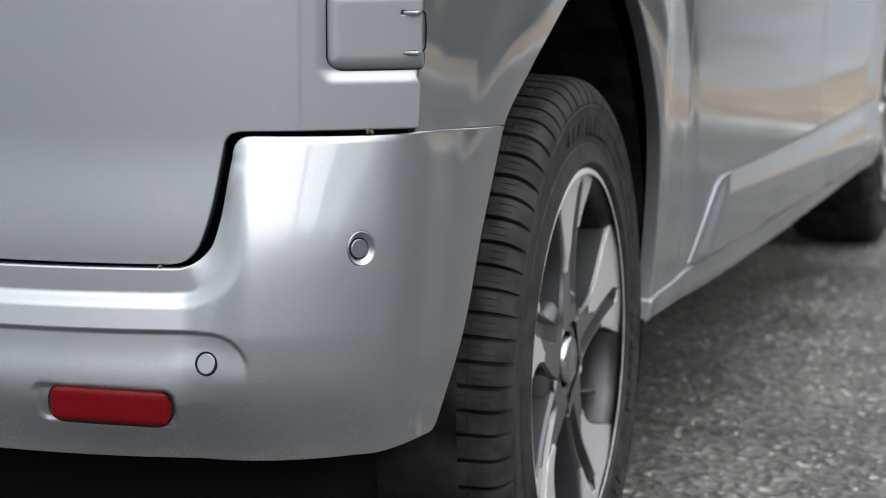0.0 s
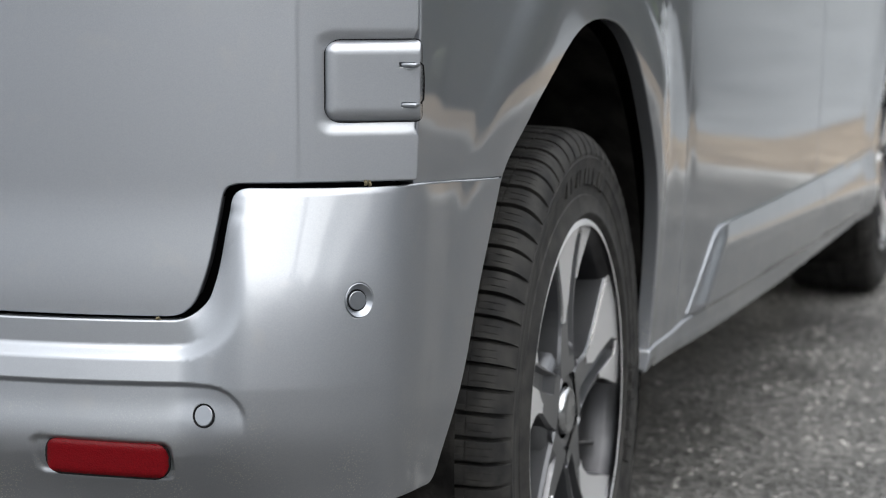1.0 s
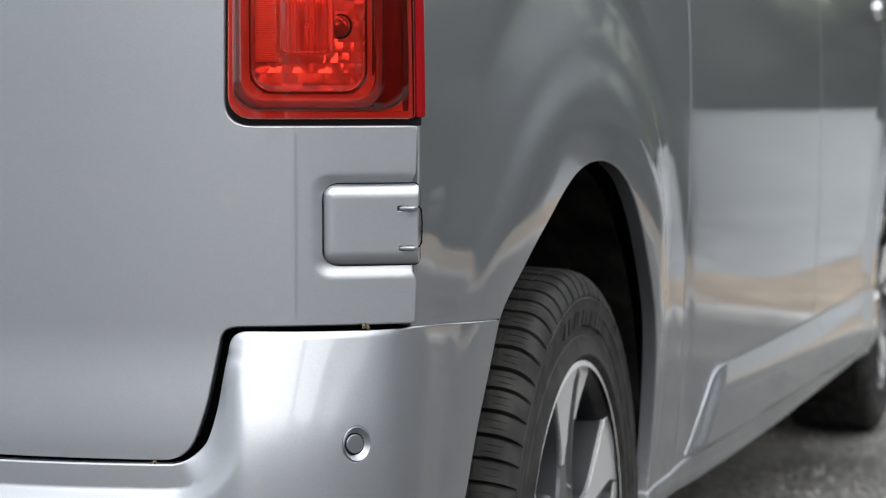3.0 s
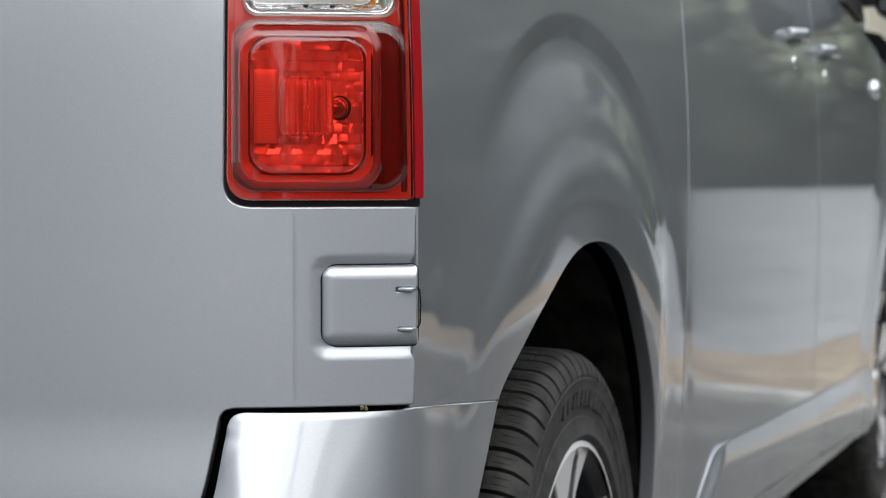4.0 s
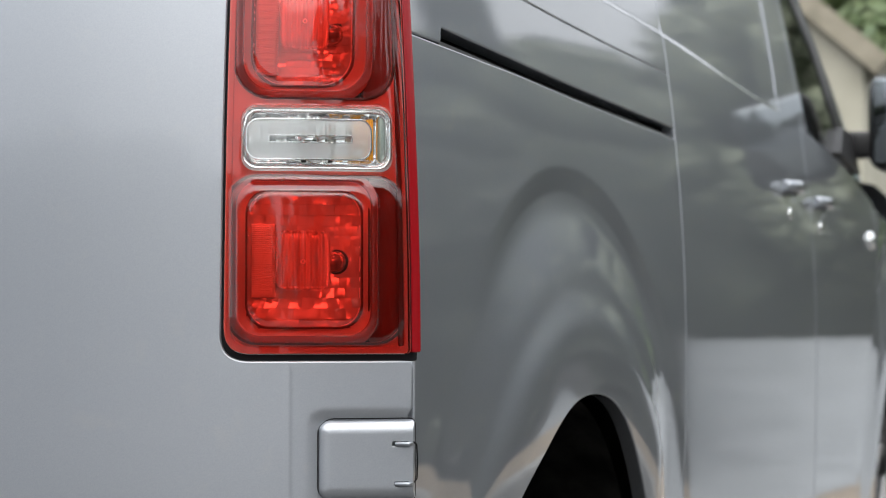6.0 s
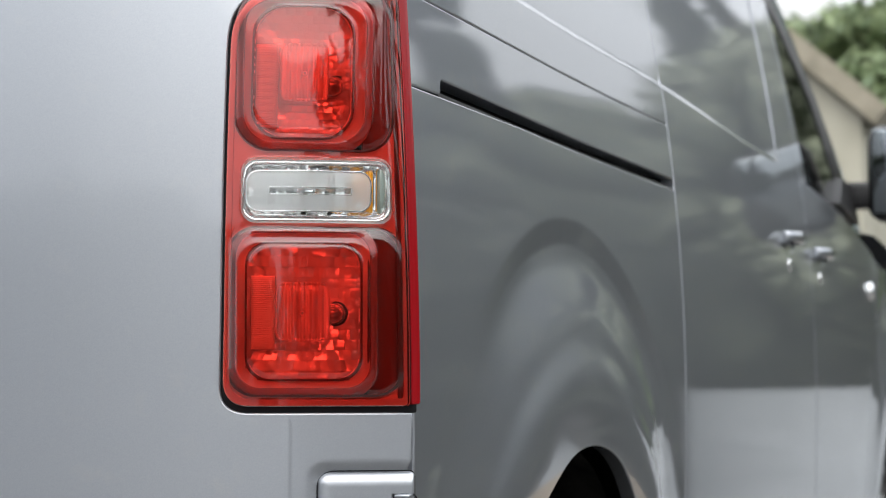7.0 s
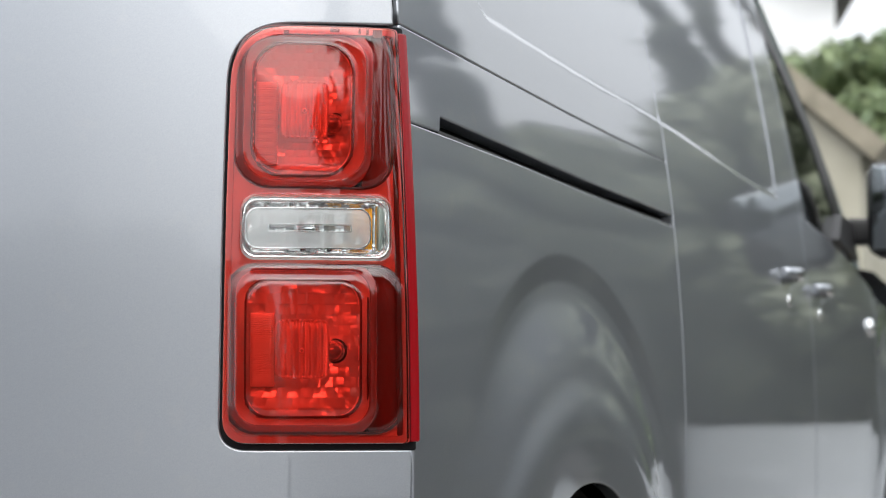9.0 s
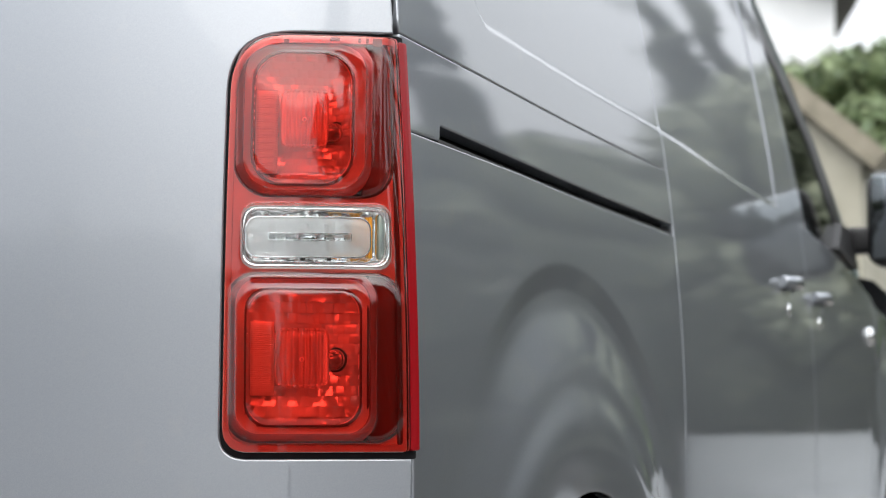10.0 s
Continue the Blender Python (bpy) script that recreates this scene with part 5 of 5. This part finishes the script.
ASPHALT = ground_material("wet_asphalt", (0.024, 0.0235, 0.023), (0.18, 0.176, 0.167), 85, 0.45, 0.75, (0.62, 0.60, 0.57))
ASPHALT.node_tree.nodes["Principled BSDF"].inputs["Specular IOR Level"].default_value = 0.25
PAVING = material("sandstone_paving", (0.34, 0.27, 0.20), 0.8)
vary(PAVING, (0.34, 0.255, 0.165), (0.46, 0.36, 0.25), 9)
pn, pl, pb = nodes_of(PAVING)
p_info, p_ramp = pn.new("ShaderNodeObjectInfo"), pn.new("ShaderNodeValToRGB")
p_ramp.color_ramp.elements[0].color, p_ramp.color_ramp.elements[1].color = (0.21, 0.165, 0.12, 1), (0.34, 0.275, 0.205, 1)
pl.new(p_info.outputs["Random"], p_ramp.inputs["Fac"])
pl.new(p_ramp.outputs["Color"], pb.inputs["Base Color"])
JOINT = material("sandy_joint", (0.2, 0.16, 0.11), 0.95)
vary(JOINT, (0.13, 0.10, 0.07), (0.22, 0.18, 0.13), 30)
CONCRETE = material("pale_concrete", (0.25, 0.25, 0.25), 0.75)
vary(CONCRETE, (0.235, 0.25, 0.262), (0.315, 0.332, 0.346), 1.5)
KERB = material("kerb_stone", (0.36, 0.36, 0.35), 0.7)
vary(KERB, (0.26, 0.26, 0.255), (0.42, 0.42, 0.41), 5)
bump(KERB, 60, 0.4, 0.002)
LEAF = material("leaves", (0.06, 0.11, 0.03), 0.55)
CONIFER = material("conifer_needles", (0.03, 0.06, 0.025), 0.6)
BARK = material("bark", (0.09, 0.065, 0.045), 0.9)
bump(BARK, 20, 0.8, 0.02)
PLASTER = material("beige_plaster", (0.52, 0.48, 0.38), 0.9)
vary(PLASTER, (0.34, 0.325, 0.26), (0.41, 0.39, 0.32), 2.5)
WHITE_WALL = material("pale_grey_plaster", (0.68, 0.69, 0.7), 0.9)
vary(WHITE_WALL, (0.76, 0.77, 0.78), (0.84, 0.85, 0.86), 1.2)
TILE = material("brown_roof_tile", (0.26, 0.21, 0.16), 0.75)
vary(TILE, (0.20, 0.18, 0.135), (0.29, 0.26, 0.20), 6)
DARK_WOOD = material("dark_stained_wood", (0.06, 0.055, 0.04), 0.7)
vary(DARK_WOOD, (0.045, 0.04, 0.03), (0.085, 0.078, 0.055), 5)


def leaf_variation(m, a, b_):
    n, l, b = nodes_of(m)
    g, r = n.new("ShaderNodeNewGeometry"), n.new("ShaderNodeValToRGB")
    r.color_ramp.elements[0].color, r.color_ramp.elements[1].color = (*a, 1), (*b_, 1)
    l.new(g.outputs["Random Per Island"], r.inputs["Fac"])
    l.new(r.outputs["Color"], b.inputs["Base Color"])


leaf_variation(LEAF, (0.10, 0.12, 0.085), (0.26, 0.285, 0.20))
HEDGE = material("hedge_leaves", (0.04, 0.06, 0.03), 0.6)
GREEN = material("fresh_green_leaves", (0.1, 0.16, 0.05), 0.55)
leaf_variation(HEDGE, (0.04, 0.048, 0.037), (0.10, 0.115, 0.08))
leaf_variation(GREEN, (0.07, 0.11, 0.045), (0.20, 0.255, 0.12))
leaf_variation(CONIFER, (0.055, 0.066, 0.055), (0.135, 0.15, 0.12))

gm = bpy.data.meshes.new("ground")
gm.from_pydata([(-400, -400, 0.01), (400, -400, 0.01), (400, 400, 0.01), (-400, 400, 0.01)], [], [(0, 1, 2, 3)])
tagged(part("ground", gm, ASPHALT), "coarse grey asphalt, damp, with pale stones showing", "asphalt", kind="structure")


def flat_slab(name, mat, x0, x1, y0, y1, z, label, category):
    return tagged(part(name, box_bm(x0, x1, y0, y1, -0.2, z, 0.004), mat), label, category, kind="structure")


KERB_X, KERB_Y = 0.2, 4.82


def prism(outline, z0, z1):
    """A slab over an outline in plan."""
    bm = bmesh.new()
    top = [bm.verts.new((x, y, z1(y) if callable(z1) else z1)) for x, y in outline]
    low = [bm.verts.new((x, y, z0)) for x, y in outline]
    bm.faces.new(top)
    bm.faces.new(low[::-1])
    for i in range(len(top)):
        j = (i + 1) % len(top)
        bm.faces.new((top[j], top[i], low[i], low[j]))
    bmesh.ops.recalc_face_normals(bm, faces=bm.faces[:])
    return bm


# the footpath narrows to a strip where the yard's drive comes down to the kerb
PATH = [(KERB_X, KERB_Y + 0.155), (40, KERB_Y + 0.155), (40, 6.32), (0.866, 6.30), (0.66, 7.8), (0.45, 10.0), (KERB_X, 10.0)]
pavement = tagged(part("pavement", prism(PATH, -0.2, 0.032), JOINT), "sand-coloured paved footpath behind a kerb", "footpath", kind="structure")
YARD = [(0.455, 10.0), (0.665, 7.8), (0.871, 6.305), (1.60, 6.325), (1.80, 7.8), (6.3, 27), (KERB_X, 27), (KERB_X, 10.005)]
tagged(part("yard", prism(YARD, -0.2, lambda y: 0.040 + max(0.0, (y - 7.6) / 19.4) * 0.62), CONCRETE), "pale concrete yard rising gently to a hedge", "yard", kind="structure")
# unseen slab added behind the camera; its tone sets the reflections low on the rear
REAR_TONE = material("rear_tone_grey", (0.16, 0.16, 0.165), 0.8)
vary(REAR_TONE, (0.075, 0.077, 0.08), (0.125, 0.127, 0.132), 1.2)
flat_slab("car_park", REAR_TONE, -40, 30, -60, -3.2, 0.016, "unseen grey slab added to set the tone reflected in the rear", "car park")
kerb = thing("kerb", "pale grey kerb of separate stones", "kerb", kind="structure")
kerb_mesh = to_mesh(box_bm(0, 0.98, 0, 0.15, -0.1, 0.055, 0.012), "kerb_stone")
kerb_mesh.materials.append(KERB)
for i in range(30):
    k = new("kerb_stone", kerb_mesh)
    k.location = (KERB_X + i * 1.0, KERB_Y, 0)
    k.parent = kerb


def leaf_cloud(rng, blobs, count, size, droop=0.0):
    """Many small folded leaves scattered on the skins of a set of clumps."""
    verts, faces = [], []
    vol = np.array([b[3] ** 2 for b in blobs])
    pick = rng.choice(len(blobs), count, p=vol / vol.sum())
    for b in pick:
        cx, cy, cz, r = blobs[b]
        d = rng.normal(size=3)
        d /= np.linalg.norm(d)
        p = np.array((cx, cy, cz)) + d * r * rng.uniform(0.55, 1.05) * np.array((1, 1, 0.85))
        u = rng.normal(size=3)
        u -= d * (u @ d) * 0.7
        u /= np.linalg.norm(u)
        u[2] -= droop
        v = np.cross(u, d + rng.normal(size=3) * 0.3)
        v /= max(1e-6, np.linalg.norm(v))
        s = size * rng.uniform(0.6, 1.4)
        k = len(verts)
        verts += [p - u * s, p + v * s * 0.5, p + u * s, p - v * s * 0.5]
        faces += [(k, k + 1, k + 2), (k, k + 2, k + 3)]
    return mesh_of("crown", verts, faces, smooth=False)


def tube(bm, points, radii, sides=7):
    rings = []
    for (p, r), q in zip(zip(points, radii), points[1:] + points[-1:]):
        d = (Vector(q) - Vector(p)) if q != p else Vector(p) - Vector(points[-2])
        m = d.normalized().to_track_quat("Z", "Y").to_matrix()
        rings.append([bm.verts.new(Vector(p) + m @ Vector((r * math.cos(2 * math.pi * i / sides), r * math.sin(2 * math.pi * i / sides), 0))) for i in range(sides)])
    for a, b in zip(rings[:-1], rings[1:]):
        for i in range(sides):
            bm.faces.new((a[i], a[(i + 1) % sides], b[(i + 1) % sides], b[i]))
    return bm


def broad_tree(at, height, radius, seed, leaves=6500, leaf=None):
    rng = np.random.default_rng(seed)
    t = thing("tree", "broad-leaved tree with a loose green crown", "tree", "trees round the yard", at=at)
    bm = bmesh.new()
    tube(bm, [(0, 0, -0.1), (0.05, 0, height * 0.2), (0.1, 0.1, height * 0.45), (0, 0.1, height * 0.8)], [0.2, 0.16, 0.12, 0.04])
    blobs = []
    for i in range(16):
        a, e = rng.uniform(0, 2 * math.pi), rng.uniform(0.25, 0.95)
        rr = radius * math.sin(math.pi * (0.15 + 0.75 * e)) * rng.uniform(0.35, 0.85)
        c = (rr * math.cos(a), rr * math.sin(a), height * e)
        blobs.append((*c, radius * rng.uniform(0.28, 0.5)))
        tube(bm, [(0.05, 0, height * min(0.6, e * 0.6)), tuple(np.array(c) * (0.6, 0.6, 0.9)), c], [0.07, 0.04, 0.012], 5)
    part("trunk", bm, BARK, t)
    part("crown", leaf_cloud(rng, blobs, leaves, 0.16 if radius > 1.3 else 0.10), leaf or LEAF, t)
    return t


def conifer(at, height, radius, seed, leaves=5500):
    rng = np.random.default_rng(seed)
    t = thing("conifer", "tall dark green conifer with drooping branches", "tree", "trees round the yard", at=at)
    bm = bmesh.new()
    tube(bm, [(0, 0, -0.1), (0, 0, height * 0.5), (0, 0, height * 0.98)], [0.2, 0.12, 0.02])
    blobs = []
    for i in range(46):
        e = rng.uniform(0.06, 0.97)
        a = rng.uniform(0, 2 * math.pi)
        rr = radius * (1 - e) * rng.uniform(0.6, 1.1)
        blobs.append((rr * math.cos(a) * 0.7, rr * math.sin(a) * 0.7, height * e, 0.16 + radius * (1 - e) * 0.36))
        tube(bm, [(0, 0, height * e + 0.1), (rr * math.cos(a), rr * math.sin(a), height * e - 0.1)], [0.03, 0.008], 4)
    part("trunk", bm, BARK, t)
    part("crown", leaf_cloud(rng, blobs, leaves, 0.15, 0.5), CONIFER, t)
    return t


# ahead of the van and to its right, seen past the mirror and in the paint
for i, (x, y, h, r) in enumerate(((1.0, 29, 7.0, 2.2), (2.2, 28.5, 7.0, 2.2), (3.6, 29, 7.2, 2.2), (5.0, 29.5, 7.2, 2.0), (6.4, 29, 6.3, 1.8), (7.4, 29.5, 6.2, 1.8), (8.6, 29, 6.6, 1.8), (12, 28, 7.4, 2.4), (14, 27, 7.0, 2.4), (14.8, 30, 6.4, 2.4), (16, 26, 7.2, 2.4), (18, 24, 6.8, 2.4), (20, 22, 7.0, 2.6), (22, 19, 7.0, 2.6), (24, 15, 7.0, 2.8), (6.0, 31, 6.2, 1.8), (7.0, 31, 6.3, 1.8), (8.1, 31, 6.4, 1.8))):
    broad_tree((x, y, 0), h, r, 12 + i)
for i, (x, y, h, r) in enumerate(((-1.6, 24, 4.3, 1.6), (-0.2, 20, 3.7, 1.5), (-3.3, 25.5, 5.6, 1.2), (-2.35, 24.5, 5.4, 1.3))):
    broad_tree((x, y, 0), h, r, 110 + i, 8000, GREEN)
for i, (x, y, h, r) in enumerate(((1.9, 31, 10.0, 2.4), (3.3, 31, 11.0, 2.6), (4.7, 30.5, 11.6, 2.4), (9.0, 29.5, 19.0, 2.3), (10.0, 29, 18.0, 2.4), (10.6, 30, 11.5, 1.8), (11.8, 30, 10.5, 1.9))):
    conifer((x, y, 0), h, r, 40 + i, 7500)
# tall unseen conifers, added right of the van to darken reflections in the lamp
for i, (x, y, h, r) in enumerate(((19.4, 9.5, 12, 2.6), (19.8, 4.5, 14, 2.6), (19.4, -0.5, 13, 2.6), (18.4, -4.5, 12, 2.6))):
    conifer((x, y, 0), h, r, 140 + i, 6500)
# behind the camera, seen in the rear door and the lamp
for i, (x, y, h, r) in enumerate(((8.8, -12.0, 7.2, 3.4), (12.0, -10.5, 7.4, 3.2), (15.0, -7.5, 7.2, 3.2))):
    conifer((x, y, 0), h, r, 60 + i, 7500)
for i, (x, y, h, r) in enumerate(((-19, -29, 4.3, 3.6), (-15, -31, 4.5, 3.6), (-11, -32, 4.4, 3.6), (-7.5, -31, 4.6, 3.6), (-4.2, -31, 4.4, 3.4), (-1.0, -30, 4.4, 3.2), (2.0, -29, 3.9, 2.8), (5.0, -28, 3.2, 2.6), (8, -26, 3.0, 2.6), (12, -22, 4.0, 3.0), (16, -17, 4.6, 3.0), (20, -9, 5.0, 3.2), (21, 2, 5.4, 3.2))):
    broad_tree((x, y, 0), h, r, 70 + i, 6000)


def hedge(at, length, depth, height, turn, seed):
    rng = np.random.default_rng(seed)
    t = thing("hedge", "dense dark green clipped hedge", "hedge", at=at)
    n = int(length * 4600 / 6)
    verts, faces = [], []
    for _ in range(n):
        p = np.array((rng.uniform(0, length), rng.uniform(-depth / 2, depth / 2), rng.uniform(0.05, height) + rng.normal() * 0.05))
        u, v = rng.normal(size=3), rng.normal(size=3)
        u, v = u / np.linalg.norm(u), v / np.linalg.norm(v)
        k = len(verts)
        verts += [p - u * 0.12, p + v * 0.07, p + u * 0.12, p - v * 0.07]
        faces += [(k, k + 1, k + 2), (k, k + 2, k + 3)]
    part("foliage", mesh_of("foliage", verts, faces, smooth=False), HEDGE, t)
    t.rotation_euler = (0, 0, radians(turn))
    return t


hedge((-0.6, 27.6, 0.0), 20, 1.2, 3.3, 0, 5)
# unseen hedge added on the right to block the sky below the crowns
hedge((16.5, 4.0, 0.0), 24, 1.2, 4.2, 90, 6)
hedge((2.1, 7.0, 0.0), 14, 1.0, 1.7, 9, 7)
hedge((2.6, 7.5, 0.0), 20, 1.0, 2.0, 76, 8)


# beige house ahead, with its gable to the camera
def gable_house(name, x1, x0, y0, y1, eave, ridge, wall_mat, roof_mat, label, over=0.25, thick=0.16):
    h = thing(name, label, "house")
    xm = (x0 + x1) / 2
    bm = bmesh.new()
    a = [bm.verts.new((x, y0, z)) for x, z in ((x0, -0.1), (x1, -0.1), (x1, eave), (xm, ridge), (x0, eave))]
    b = [bm.verts.new((x, y1, z)) for x, z in ((x0, -0.1), (x1, -0.1), (x1, eave), (xm, ridge), (x0, eave))]
    bm.faces.new(a)
    bm.faces.new(b[::-1])
    for i in range(5):
        bm.faces.new((a[i], b[i], b[(i + 1) % 5], a[(i + 1) % 5]))
    bmesh.ops.recalc_face_normals(bm, faces=bm.faces[:])
    part("wall", bm, wall_mat, h)
    for sx in (1, -1):
        ex = x1 if sx > 0 else x0
        d = Vector((ex - xm, 0, eave - ridge)).normalized()
        n = Vector((-d.z * sx, 0, d.x * sx))
        p0, p1 = Vector((xm, 0, ridge)) + n * 0.02, Vector((ex, 0, eave)) + n * 0.02 + d * over
        bm = bmesh.new()
        ring = [p0, p1, p1 + n * thick, p0 + n * thick]
        r0 = [bm.verts.new((p.x, y0 - over, p.z)) for p in ring]
        r1 = [bm.verts.new((p.x, y1 + over, p.z)) for p in ring]
        bm.faces.new(r0)
        bm.faces.new(r1[::-1])
        for i in range(4):
            bm.faces.new((r0[i], r1[i], r1[(i + 1) % 4], r0[(i + 1) % 4]))
        bmesh.ops.recalc_face_normals(bm, faces=bm.faces[:])
        part("roof", bm, roof_mat, h)
    return h


gable_house("house", -1.27, -8.5, 14.0, 22.0, 2.78, 5.9, PLASTER, TILE, "beige plastered house with a brown tiled roof", 0.12, 0.16)
far_house = gable_house("house", -3.45, -12.5, 30.0, 38.0, 7.30, 8.7, WHITE_WALL, DARK_WOOD, "pale grey house with a dark roof overhang", 0.42, 0.42)
far_house.matrix_world = pose(-3.45, 30, 0, 0, 0, 13) @ pose(3.45, -30, 0)


# loose and half-sunk pale stones of the asphalt, near the van
def stones(count, seed):
    rng = np.random.default_rng(seed)
    verts, faces = [], []
    for _ in range(count):
        x, y, r = rng.uniform(-0.25, 1.7), rng.uniform(-0.7, 5.5), 0.0028 + 0.0045 * rng.random() ** 2.5
        q = rng.uniform(0.7, 1.3, 3) * r
        a = rng.uniform(0, math.pi)
        k = len(verts)
        for dx, dy, dz in ((1, 0, 0), (0, 1, 0), (-1, 0, 0), (0, -1, 0), (0.1, 0.2, 0.55), (-0.2, -0.1, 0.5)):
            u, v = dx * q[0], dy * q[1]
            verts.append((x + u * math.cos(a) - v * math.sin(a), y + u * math.sin(a) + v * math.cos(a), 0.0102 + dz * q[2]))
        faces += [(k, k + 1, k + 4), (k + 1, k + 2, k + 5), (k + 1, k + 5, k + 4), (k + 2, k + 3, k + 5), (k + 3, k, k + 4), (k + 3, k + 4, k + 5)]
    return mesh_of("stones", verts, faces, smooth=False)


STONE = material("pale_road_stone", (0.4, 0.39, 0.37), 0.6)
leaf_variation(STONE, (0.03, 0.029, 0.028), (0.40, 0.39, 0.365))
tagged(part("road_stones", stones(9000, 4), STONE), "pale stone chips set in the asphalt", "stones", kind="stuff")

# pavers of the footpath, sharing one mesh
paver_mesh = to_mesh(box_bm(0.004, 0.236, 0.004, 0.154, 0.014, 0.046, 0.005), "paver")
paver_mesh.materials.append(PAVING)
path_outline = [PATH]
for j in range(36):
    for i in range(14):
        x, y = KERB_X + 0.24 * i + 0.12 * (j % 2), KERB_Y + 0.158 + 0.16 * j
        if inside(np.array([(x + 0.12, y + 0.08)]), path_outline)[0]:
            k = new("paver", paver_mesh)
            k.location = (x, y, 0)
            k.parent = pavement
